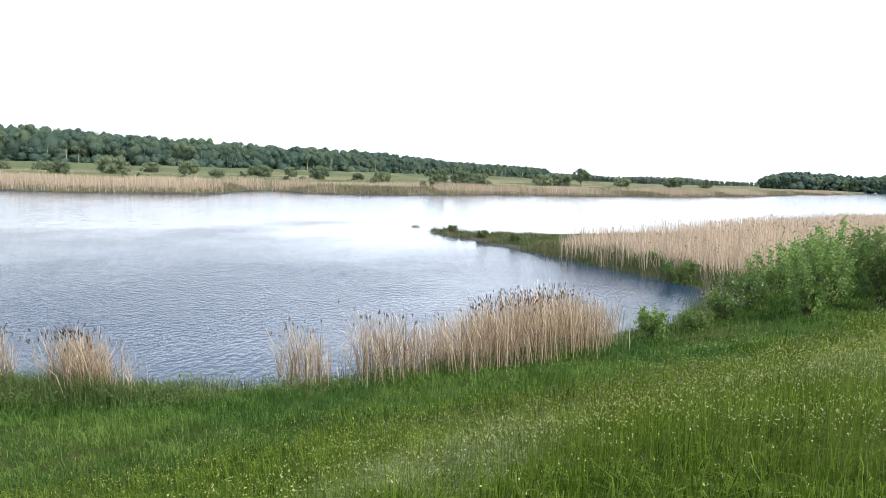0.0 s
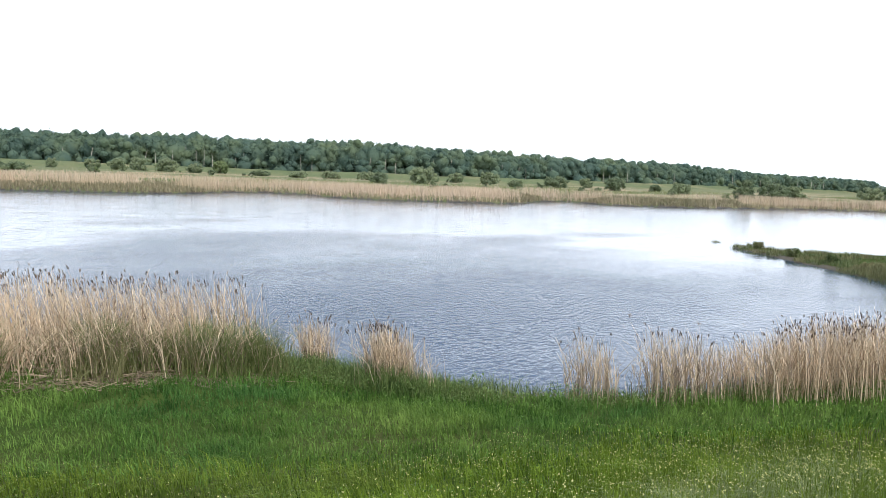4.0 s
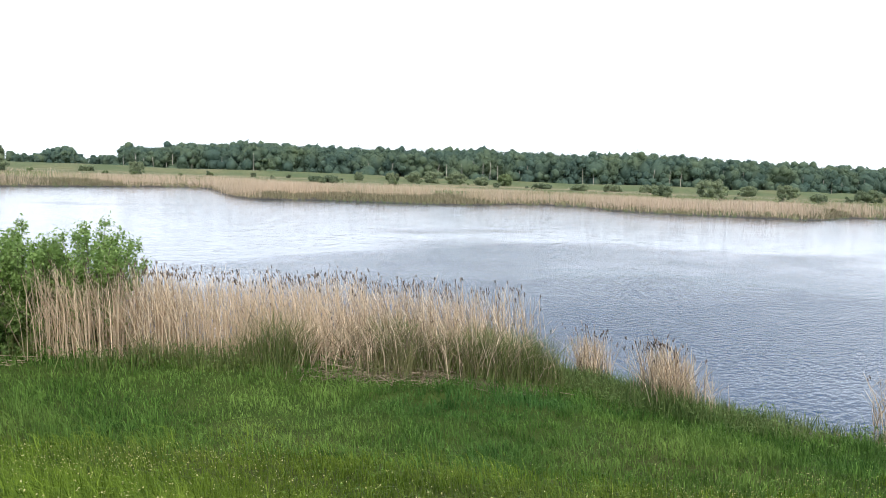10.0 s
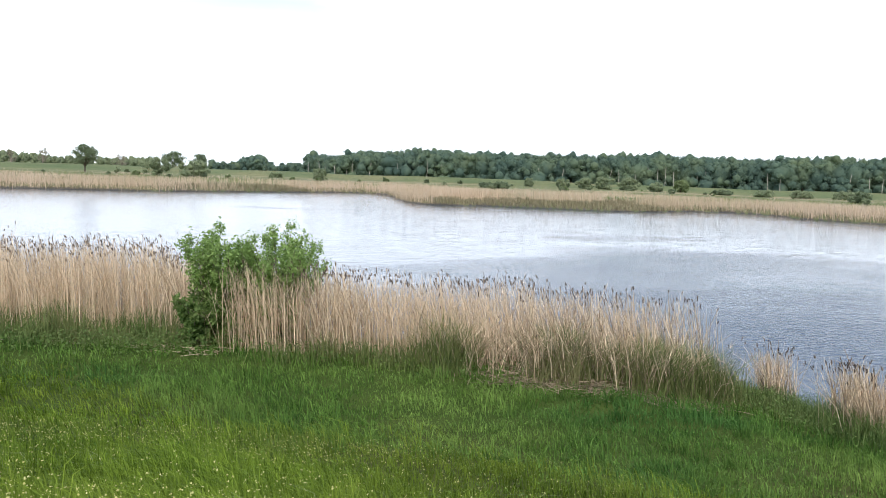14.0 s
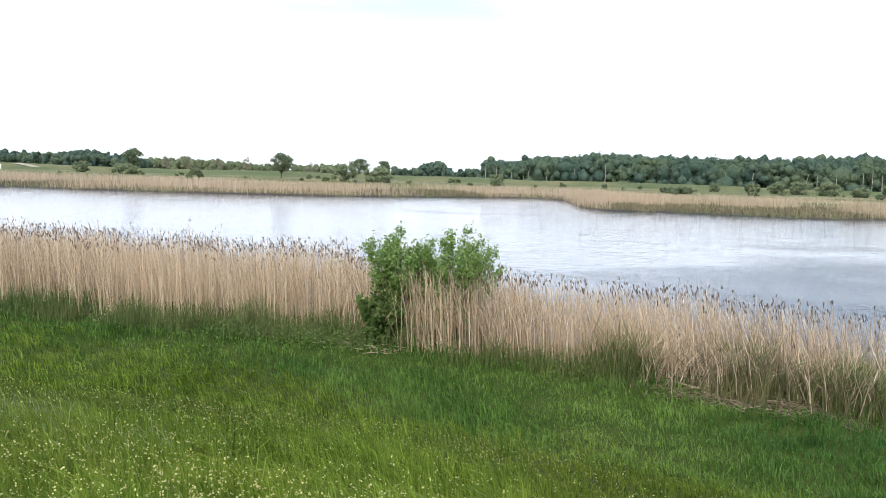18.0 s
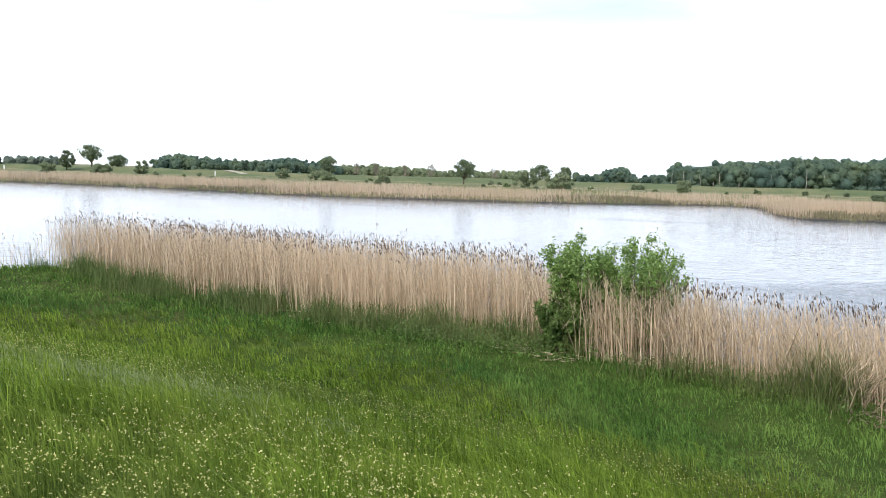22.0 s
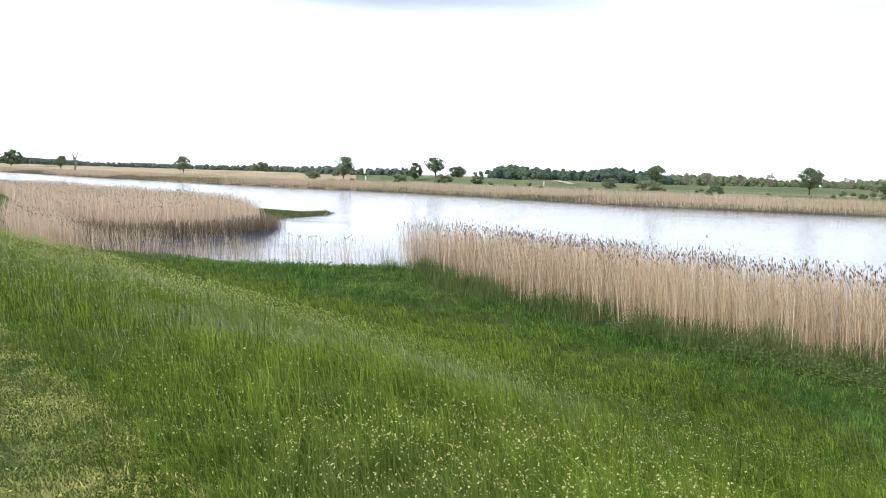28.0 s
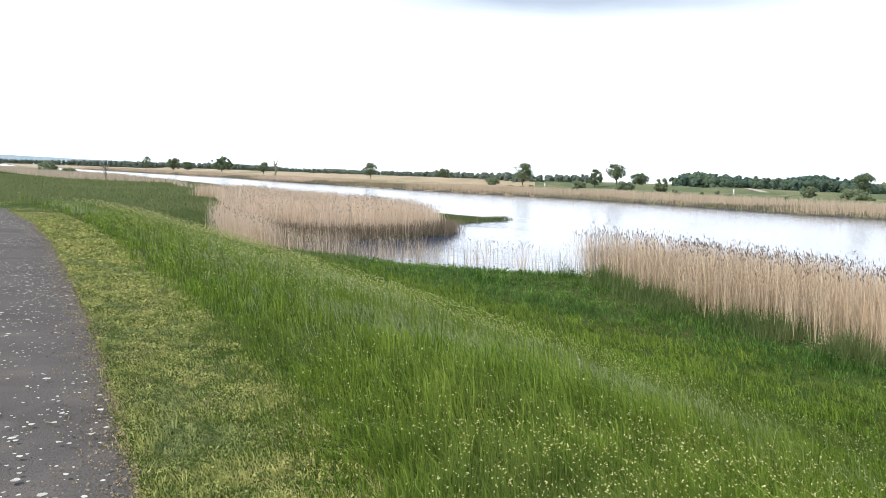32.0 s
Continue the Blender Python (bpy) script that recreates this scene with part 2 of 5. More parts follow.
M_REED = plant_material("dry_reed", (0.22, 0.150, 0.090), (0.92, 0.76, 0.57), (0.66, 0.51, 0.36), 0.3, 0.25)
M_OLD_REED = plant_material("old_broken_reed", (0.115, 0.090, 0.058), (0.36, 0.285, 0.20), (0.22, 0.175, 0.115), 0.5, 0.2)
M_HEAD = plant_material("reed_heads", (0.065, 0.048, 0.036), (0.21, 0.155, 0.115), (0.14, 0.10, 0.075), 1.0, 0.25)
M_SHOOT = plant_material("green_reed_shoots", (0.070, 0.105, 0.034), (0.215, 0.255, 0.095), (0.25, 0.235, 0.12), 0.6, 0.4, sheen=0.08)
M_RUSH = plant_material("green_rushes", (0.055, 0.098, 0.030), (0.185, 0.255, 0.090), (0.205, 0.225, 0.095), 0.6, 0.35, sheen=0.08)
M_FAR_REED = plant_material("far_reed", (0.50, 0.390, 0.290), (0.68, 0.545, 0.425), (0.50, 0.405, 0.29), 0.05, 0.3, swath=(0.43, 0.355, 0.235), swath_scale=0.02)
M_PALE_REED = plant_material("pale_reed", (0.46, 0.35, 0.25), (0.92, 0.755, 0.59), (0.68, 0.54, 0.40), 0.15, 0.3)
M_FAR_GREEN = plant_material("far_bank_greens", (0.170, 0.155, 0.095), (0.28, 0.245, 0.155), (0.32, 0.265, 0.18), 0.06, 0.3)
M_WILLOW = plant_material("willow_leaves", (0.10, 0.185, 0.035), (0.36, 0.50, 0.17), (0.26, 0.38, 0.13), 1.2, 0.5, rough=0.5)
M_SCRUB = plant_material("scrub_leaves", (0.075, 0.145, 0.04), (0.19, 0.29, 0.085), (0.21, 0.27, 0.10), 0.9, 0.5)
# distance haze over the woods is put into these bluish greens
M_FOREST = plant_material("haze_tinted_forest_leaves", (0.088, 0.150, 0.128), (0.155, 0.228, 0.165), (0.215, 0.275, 0.155), 0.075, 0.5, sheen=0.1, swath=(0.105, 0.172, 0.148), swath_scale=0.03)
M_TREE = plant_material("tree_leaves", (0.140, 0.190, 0.125), (0.250, 0.305, 0.180), (0.20, 0.25, 0.145), 0.2, 0.55, sheen=0.1)
M_GREY_LEAF = plant_material("grey_willow_leaves", (0.200, 0.250, 0.155), (0.330, 0.385, 0.235), (0.27, 0.32, 0.19), 0.2, 0.55, sheen=0.1)
# paler and greyer leaf colour carries the haze of the farthest tree lines
M_FAR_WOOD = plant_material("haze_tinted_far_leaves", (0.160, 0.205, 0.175), (0.220, 0.270, 0.215), (0.20, 0.25, 0.19), 0.05, 0.5, sheen=0.1)
# the hill's blue is distance haze painted into its base colour
M_HILL = solid_material("haze_tinted_hill", (0.26, 0.34, 0.39), (0.31, 0.39, 0.43), 0.01, 0.1, bump=0.0)
M_PASTURE = plant_material("pasture_grass", (0.125, 0.160, 0.055), (0.21, 0.250, 0.095), (0.22, 0.235, 0.10), 0.06, 0.3)
M_SPIT = plant_material("spit_herbs", (0.060, 0.095, 0.032), (0.17, 0.21, 0.09), (0.26, 0.21, 0.12), 0.35, 0.3)
M_PALE_LEAF = plant_material("pale_young_leaves", (0.24, 0.23, 0.17), (0.36, 0.34, 0.26), (0.30, 0.29, 0.20), 0.3, 0.4)
M_LIGHT_BUSH = plant_material("light_bush_leaves", (0.15, 0.21, 0.10), (0.25, 0.31, 0.15), (0.20, 0.26, 0.12), 0.3, 0.4)
M_BARK = solid_material("bark", (0.10, 0.08, 0.06), (0.15, 0.125, 0.10), 3.0, 20)
M_BIRCH = solid_material("birch_bark", (0.55, 0.53, 0.48), (0.40, 0.38, 0.33), 2.0, 6)
M_DEAD = solid_material("bleached_wood", (0.20, 0.17, 0.145), (0.30, 0.26, 0.22), 2.0, 12)
M_ROAD = solid_material("pale_track", (0.36, 0.33, 0.27), (0.42, 0.38, 0.31), 0.5, 3.0)
M_POST = solid_material("white_paint", (0.80, 0.80, 0.78), (0.70, 0.70, 0.68), 3.0, 20)


# ---- mesh helpers ----
RNG = np.random.default_rng(7)


def mesh_of(name, co, tris, material, smooth=False):
    """A mesh from vertex and triangle arrays."""
    me = bpy.data.meshes.new(name)
    me.vertices.add(len(co))
    me.vertices.foreach_set("co", np.asarray(co, np.float32).ravel())
    me.loops.add(3 * len(tris))
    me.loops.foreach_set("vertex_index", np.asarray(tris, np.int32).ravel())
    me.polygons.add(len(tris))
    me.polygons.foreach_set("loop_start", np.arange(0, 3 * len(tris), 3, dtype=np.int32))
    if smooth:
        me.polygons.foreach_set("use_smooth", np.ones(len(tris), bool))
    for m in material if isinstance(material, list) else [material]:
        me.materials.append(m)
    me.update(calc_edges=True)
    return me


def part(name, me, parent=None, label=""):
    ob = new(name, me)
    ob.parent = parent
    return tagged(ob, label)


class Pile:
    """Collects vertex and triangle blocks for one mesh."""

    def __init__(self):
        self.co, self.tris, self.n = [], [], 0

    def add(self, co, tris):
        self.co.append(co.reshape(-1, 3))
        self.tris.append(np.asarray(tris).reshape(-1, 3) + self.n)
        self.n += len(self.co[-1])

    def mesh(self, name, material, smooth=False):
        return mesh_of(name, np.concatenate(self.co), np.concatenate(self.tris), material, smooth)


def blades(pile, base, height, width, lean, lean_az, turn=None, steps=2, tip=0.12, droop=0.0):
    """Tapered bent blades: base (N,3), height, width and lean (N,), each of so many segments."""
    n = len(base)
    turn = RNG.uniform(0, math.pi, n) if turn is None else turn
    side = np.stack([np.cos(turn), np.sin(turn), np.zeros(n)], -1)
    out = np.stack([np.cos(lean_az), np.sin(lean_az), np.zeros(n)], -1)
    rows = []
    for k in range(steps + 1):
        s = k / steps
        mid = base + out * (lean * s**1.8 * height)[:, None]
        mid[:, 2] += height * (s - droop * s**3) * np.sqrt(np.clip(1 - (0.7 * lean * s) ** 2, 0.1, 1))
        half = (width * (0.5 if k == 0 else 0.5 * (1 - s) ** 0.6 + 0.5 * tip))[:, None] * side
        rows += [mid - half, mid + half]
    co = np.stack(rows, 1)
    q = []
    for k in range(steps):
        a = 2 * k
        q += [[a, a + 1, a + 3], [a, a + 3, a + 2]]
    per = 2 * (steps + 1)
    tris = np.asarray(q)[None] + (np.arange(n) * per)[:, None, None]
    pile.add(co, tris)


def cards(pile, centre, size, flat=0.0, ratio=0.55, facing=None, loose=0.55):
    """Small leaf-shaped rhombs round the centres (N,3), turned at random or loosely facing a way."""
    n = len(centre)
    a = RNG.normal(size=(n, 3))
    a[:, 2] *= 1 - flat
    if facing is not None:
        face = facing + RNG.normal(0, loose, (n, 3))
        face /= np.linalg.norm(face, axis=1)[:, None]
        a -= face * (a * face).sum(1)[:, None]
    a /= np.linalg.norm(a, axis=1)[:, None] + 1e-9
    b = np.cross(a, RNG.normal(size=(n, 3)) if facing is None else face)
    b /= np.linalg.norm(b, axis=1)[:, None] + 1e-9
    s = np.broadcast_to(np.asarray(size, float), (n,))[:, None]
    co = np.stack([centre - a * s, centre + b * s * ratio, centre + a * s, centre - b * s * ratio], 1)
    tris = np.asarray([[0, 1, 2], [0, 2, 3]])[None] + (np.arange(n) * 4)[:, None, None]
    pile.add(co, tris)


def tube(pile, points, radii, sides=6):
    """A tapered limb through the points."""
    p = [Vector(q) for q in points]
    rings = []
    for i, q in enumerate(p):
        way = (p[min(i + 1, len(p) - 1)] - p[max(i - 1, 0)]).normalized()
        a = way.orthogonal().normalized()
        b = way.cross(a)
        rings += [q + (a * math.cos(x) + b * math.sin(x)) * radii[i] for x in (2 * math.pi * k / sides for k in range(sides))]
    rings.append(p[-1] + (p[-1] - p[-2]).normalized() * radii[-1])
    tris = []
    for i in range(len(p) - 1):
        for k in range(sides):
            a, b = i * sides + k, i * sides + (k + 1) % sides
            tris += [[a, b, b + sides], [a, b + sides, a + sides]]
    last = (len(p) - 1) * sides
    tris += [[last + k, last + (k + 1) % sides, len(rings) - 1] for k in range(sides)]
    pile.add(np.array([tuple(v) for v in rings]), tris)


def inside(poly, x, y):
    hit = np.zeros(np.shape(x), bool)
    for (x0, y0), (x1, y1) in zip(poly, poly[1:] + poly[:1]):
        cross = (y0 > y) != (y1 > y)
        hit ^= cross & (x < (x1 - x0) * (y - y0) / ((y1 - y0) or 1e-9) + x0)
    return hit


def off_line(line, x, y):
    """Distance to a polyline."""
    best = np.full(np.shape(x), 1e9)
    for (x0, y0), (x1, y1) in zip(line, line[1:]):
        dx, dy = x1 - x0, y1 - y0
        s = np.clip(((x - x0) * dx + (y - y0) * dy) / (dx * dx + dy * dy + 1e-9), 0, 1)
        best = np.minimum(best, np.hypot(x - x0 - s * dx, y - y0 - s * dy))
    return best


def polar(az, d):
    """Place at a bearing (degrees, to the left of +y) and distance from the eye."""
    return -math.sin(radians(az)) * d, math.cos(radians(az)) * d


def scatter(poly, count):
    """That many random points inside a polygon."""
    px, py = np.array(poly).T
    got = []
    while sum(map(len, got)) < count:
        x, y = RNG.uniform(px.min(), px.max(), 2 * count), RNG.uniform(py.min(), py.max(), 2 * count)
        ok = inside(poly, x, y)
        got.append(np.stack([x[ok], y[ok]], -1))
    return np.concatenate(got)[:count]


def along(line, count, spread):
    """Random points along a polyline, spread to both sides of it."""
    p = np.array(line, float)
    seg = np.hypot(*(p[1:] - p[:-1]).T)
    k = RNG.choice(len(seg), count, p=seg / seg.sum())
    q = p[k] + (p[k + 1] - p[k]) * RNG.random(count)[:, None]
    return q + RNG.normal(0, spread, (count, 2))


# ---- the lie of the land ----
NEAR_SHORE = [(1800, -760), (900, -385), (550, -232), (300, -120), (150, -52), (100, -28), (78, -10), (66, 2), (62.5, 8), (65.5, 13), (62, 12.6), (58.6, 10.2),
              (51.3, 5.1), (46.3, 1.2), (42.3, -1.9), (38.8, -4.4), (35, -5.2), (31, -4.6), (26, -2.6), (23.5, -1.0), (19.5, 2.6), (16.2, 5.3), (15.0, 7.4), (14.4, 9.6),
              (13.7, 11.6), (14.2, 13.6), (12.6, 16), (9.6, 18.8), (6.4, 21.5), (3.4, 25.2), (-1.2, 28.2), (-6, 32.0), (-11, 33.8), (-16.5, 34.4), (-19.6, 33.0), (-23.9, 30.9),
              (-27.5, 30.7), (-30.8, 29.9), (-35.1, 29.3), (-41, 32.5), (-44.3, 35.4), (-40.5, 37.9), (-37.6, 43)]
NEAR_SHORE_UP = [(-39.0, 50.1), (-44, 57), (-48.6, 63.6), (-49.4, 70), (-50.0, 76.5), (-53, 74), (-62, 72), (-85, 74), (-120, 92), (-185, 131), (-286, 168), (-355, 186), (-470, 216),
                 (-790, 308), (-1500, 560), (-2600, 980)]
FAR_SHORE_UP = [(-2600, 1030), (-1500, 600), (-797, 335), (-663, 328), (-568, 306), (-432, 272), (-362, 256), (-260, 217), (-213, 204), (-169, 188), (-100, 178), (-81, 172),
                (-54, 160), (-35, 149), (-12, 146.5), (6, 147), (21, 152), (35, 160), (48, 166.5), (58, 170), (60, 160), (56, 146), (49, 122), (49.4, 112), (59, 113), (63, 109)]
FAR_SHORE = [(71, 104.8), (76, 101), (87, 102), (95, 105), (103, 104), (106, 97), (100.5, 84), (105, 76), (115, 66), (121, 62), (124.5, 62), (139, 65.8), (149, 64), (145.5, 56),
             (144, 50), (153, 40.5), (170, 33), (192, 20), (211, 0), (250, -27), (290, -51), (381, -92), (448, -113), (455, -128), (550, -167), (900, -300), (1800, -690)]
RIVER = NEAR_SHORE + NEAR_SHORE_UP + FAR_SHORE_UP + FAR_SHORE
NEAR_LINE, FAR_LINE = NEAR_SHORE + NEAR_SHORE_UP, FAR_SHORE_UP + FAR_SHORE
FAR_DIKE = [polar(a, d) for a, d in ((62, 2200), (55, 1100), (45, 700), (33, 480), (18, 400), (0, 400), (-14, 400), (-28, 390), (-44, 380), (-60, 400), (-70, 470), (-80, 650), (-88, 1000), (-93, 2000))]
EDGE_U = [-200, -80, -40, -28, -15, -8, -4.5, -2, 0, 2, 4, 8, 13, 18, 23, 30, 40, 60, 120, 260]
EDGE_V = [-95, -33, -14.5, -9.8, -5.6, -3.3, -2.1, -1.1, -0.3, 0.20, 0.44, 0.54, 0.53, 0.45, 0.20, -0.55, -2.6, -7.8, -26, -70]
CREST = 3.2


def along_dike(x, y):
    """u along the dike, and w: how far river-ward of the path's edge."""
    u, v = -0.92 * x + 0.39 * y, 0.39 * x + 0.92 * y
    return u, (v - np.interp(u, EDGE_U, EDGE_V)) * 0.97


def height(x, y):
    x, y = np.asarray(x, float), np.asarray(y, float)
    wet = inside(RIVER, x, y)
    dn, df = off_line(NEAR_LINE, x, y), off_line(FAR_LINE, x, y)
    _, w = along_dike(x, y)
    near = np.interp(w, [-16, -5, -3.4, 0, 2.4, 3.6, 5, 8, 11, 14, 40, 90], [0.8, 2.8, 3.16, CREST, CREST - 0.04, 2.93, 2.46, 1.50, 0.88, 0.66, 0.55, 0.5])
    ramp = 0.05 + 0.12 * dn + 0.08 * np.maximum(dn - 3, 0) ** 2
    near = np.minimum(near, np.where(x > 36, np.minimum(ramp, 0.05 + 0.045 * dn), ramp))
    far = np.minimum(0.12 + 0.10 * df, 0.75 + 0.003 * df)
    far = np.minimum(far, 1.15)
    dd = off_line(FAR_DIKE, x, y)
    far = np.maximum(far, 3.75 - np.maximum(dd - 2.5, 0) * 0.16)
    land = np.where(dn < df, near, far)
    bed = -np.minimum(0.10 + 0.25 * np.minimum(dn, df), 1.6)
    return np.where(wet, bed, land)


def on_ground(xy):
    return np.stack([xy[:, 0], xy[:, 1], height(xy[:, 0], xy[:, 1])], -1)


def build_ground():
    rings = np.concatenate([np.linspace(0.5, 80, 170), np.geomspace(80.5, 4700, 120)])
    angles = np.radians(np.concatenate([np.linspace(-118, 78, 400), np.linspace(78, 242, 60)[1:-1]]))
    r, a = np.meshgrid(rings, angles, indexing="ij")
    x, y = -np.sin(a) * r, np.cos(a) * r
    z = height(x.ravel(), y.ravel())
    co = np.stack([x.ravel(), y.ravel(), z], -1)
    nr, na = r.shape
    i, j = np.meshgrid(np.arange(nr - 1), np.arange(na), indexing="ij")
    p, q = (i * na + j).ravel(), (i * na + (j + 1) % na).ravel()
    tris = np.concatenate([np.stack([p, q, q + na], -1), np.stack([p, q + na, p + na], -1)])
    centre = len(co)
    co = np.concatenate([co, [[0, 0, float(height(np.zeros(1), np.zeros(1))[0])]]])
    k = np.arange(na)
    tris = np.concatenate([tris, np.stack([k, np.full(na, centre), (k + 1) % na], -1)])[:, ::-1]
    me = mesh_of("ground", co, tris, [M_SOIL, M_PLAIN, M_DIKE, M_MUD, M_DRY], smooth=True)
    mid = co[tris].mean(1)
    dn, df = off_line(NEAR_LINE, mid[:, 0], mid[:, 1]), off_line(FAR_LINE, mid[:, 0], mid[:, 1])
    kind = np.where(df < dn, 1, 0)
    kind[(df < dn) & (off_line(FAR_DIKE, mid[:, 0], mid[:, 1]) < 22)] = 2
    kind[(df < dn) & (mid[:, 0] < -0.62 * mid[:, 1])] = 4
    kind[mid[:, 2] < 0.10] = 3
    me.polygons.foreach_set("material_index", kind.astype(np.int32))
    tagged(new("ground", me), "grassy dike, river meadow and flat floodplain ground", "ground", kind="structure")


build_ground()
span = 4700
bm = bmesh.new()
bmesh.ops.create_circle(bm, cap_ends=True, segments=96, radius=span)
me = bpy.data.meshes.new("water")
bm.to_mesh(me)
bm.free()
me.materials.append(M_WATER)
tagged(new("water", me), "calm grey-blue river water with wind ripples", "river", kind="structure")


# ---- the path on the dike ----
def path_strip():
    us = np.concatenate([np.linspace(-60, -10, 40), np.linspace(-9.5, 30, 560), np.linspace(30.5, 60, 60), np.linspace(61, 150, 40)])
    vs = np.interp(us, EDGE_U, EDGE_V)
    rag = np.array([0.10 * noise.noise((u * 1.3, 0, 0)) + 0.06 * noise.noise((u * 5.3, 3, 0)) + 0.05 * noise.noise((u * 17, 6, 0)) for u in us])
    w = np.array([0.10, -0.02, -0.7, -1.4, -2.1, -2.77, -2.8])
    z = np.array([-0.02, 0.012, 0.03, 0.04, 0.03, 0.015, -0.05])
    u, k = np.meshgrid(us, np.arange(len(w)), indexing="ij")
    v = vs[:, None] + w[None] + rag[:, None] * (np.arange(len(w)) < 2)
    x, y = -0.92 * u + 0.39 * v, 0.39 * u + 0.92 * v
    co = np.stack([x, y, CREST + np.broadcast_to(z, x.shape)], -1).reshape(-1, 3)
    m = len(w)
    i, j = np.meshgrid(np.arange(len(us) - 1), np.arange(m - 1), indexing="ij")
    p = (i * m + j).ravel()
    tris = np.concatenate([np.stack([p, p + 1, p + m + 1], -1), np.stack([p, p + m + 1, p + m], -1)])
    tagged(new("path", mesh_of("path", co, tris, M_ASPHALT, True)), "grey asphalt cycle path strewn with white petals", "path", kind="structure")


def dike_place(u, w):
    v = np.interp(u, EDGE_U, EDGE_V) + w / 0.97
    return np.stack([-0.92 * u + 0.39 * v, 0.39 * u + 0.92 * v], -1)


path_strip()
pile = Pile()
n = 8500
u = RNG.uniform(1.0, 32, n)
w = -2.75 * RNG.random(n) ** 0.9
keep = [noise.noise((a * 0.35, b * 0.9, 5)) > -0.32 for a, b in zip(u, w)]
xy = dike_place(u, w)[keep]
n = len(xy)
size = RNG.uniform(0.005, 0.0105, n) + 0.012 * RNG.random(n) ** 6
turn = RNG.uniform(0, 6.3, n)
ring = np.arange(6) * math.pi / 3
co = np.stack([xy[:, :1] + np.cos(ring[None] + turn[:, None]) * (size * RNG.uniform(0.7, 1.3, n))[:, None],
               xy[:, 1:] + np.sin(ring[None] + turn[:, None]) * (size * RNG.uniform(0.7, 1.3, n))[:, None],
               CREST + 0.047 + 0.0015 * np.sin(ring[None] * 2 + turn[:, None])], -1)
pile.add(co, np.asarray([[0, 1, 2], [0, 2, 3], [0, 3, 4], [0, 4, 5]])[None] + (np.arange(n) * 6)[:, None, None])
tagged(new("petals", pile.mesh("petals", M_PETAL)), "white blossom petals scattered over the asphalt path", "petals", kind="stuff")


# ---- grass of verge, slope and meadow ----
def fan(count, r0, r1, power=1.0):
    """Points in the fan of view, thinning outwards."""
    s = RNG.random(count)
    r = (r0 ** (2 - power) + s * (r1 ** (2 - power) - r0 ** (2 - power))) ** (1 / (2 - power)) if power != 2 else r0 * (r1 / r0) ** s
    a = np.radians(RNG.uniform(-116, 74, count))
    return np.stack([-np.sin(a) * r, np.cos(a) * r], -1), r


def grow(name, material, xy, r, tall, spread, wide, label, lean=0.35, steps=2, wind=3.2, droop=0.15, stray=0.9):
    base = on_ground(xy)
    base[:, 2] -= 0.01
    n = len(xy)
    h = tall * RNG.uniform(1 - spread, 1 + spread, n)
    tuft = np.array([noise.noise((p[0] * 3.1, p[1] * 3.1, 17)) for p in xy])
    h = h * np.clip(0.85 + 0.75 * tuft, 0.35, 1.5)
    az = np.array([wind + 1.2 * noise.noise((p[0] * 0.7, p[1] * 0.7, 11)) + 2.2 * noise.noise((p[0] * 2.3, p[1] * 2.3, 13)) for p in xy]) + RNG.normal(0, stray, n)
    pile = Pile()
    sway = np.array([1 + 0.9 * noise.noise((p[0] * 1.6, p[1] * 1.6, 21)) for p in xy])
    blades(pile, base, h, np.maximum(wide, r * 0.00072) * RNG.uniform(0.6, 1.4, n), np.abs(RNG.normal(lean, 0.24, n)) * sway, az, steps=steps, droop=droop)
    return tagged(new(name, pile.mesh(name, material)), label, "grass", kind="stuff")


def sward(name, material, xy, r, tall, per, reach, wide, label, lean=0.3, wind=3.2, droop=0.3, splay=0.25, steps=2):
    """Tufts of so many blades each, splayed from their middles and combed by the wind."""
    n = len(xy)
    vigour = RNG.lognormal(0, 0.30, n).clip(0.45, 1.8)
    size = reach * RNG.uniform(0.6, 1.5, n)
    comb = np.array([wind + 1.3 * noise.noise((p[0] * 0.4, p[1] * 0.4, 11)) + 1.1 * noise.noise((p[0] * 1.5, p[1] * 1.5, 13)) for p in xy])
    k = np.repeat(np.arange(n), per)
    off = RNG.normal(0, 1, (n * per, 2))
    base = on_ground(xy[k] + off * size[k][:, None])
    base[:, 2] -= 0.01
    gap = np.hypot(*off.T)
    h = (tall * vigour)[k] * RNG.uniform(0.5, 1.15, n * per) * np.clip(1.08 - 0.17 * gap, 0.5, 1.1)
    way = lean * RNG.uniform(0.2, 1.7, n * per)[:, None] * np.stack([np.cos(comb), np.sin(comb)], -1)[k] + splay * off * 0.7 + RNG.normal(0, 0.13, (n * per, 2))
    pile = Pile()
    blades(pile, base, h, np.maximum(wide, r * 0.00085)[k] * RNG.uniform(0.6, 1.4, n * per), np.hypot(*way.T).clip(0, 1.2), np.arctan2(way[:, 1], way[:, 0]), steps=steps, droop=droop)
    return tagged(new(name, pile.mesh(name, material)), label, "grass", kind="stuff")


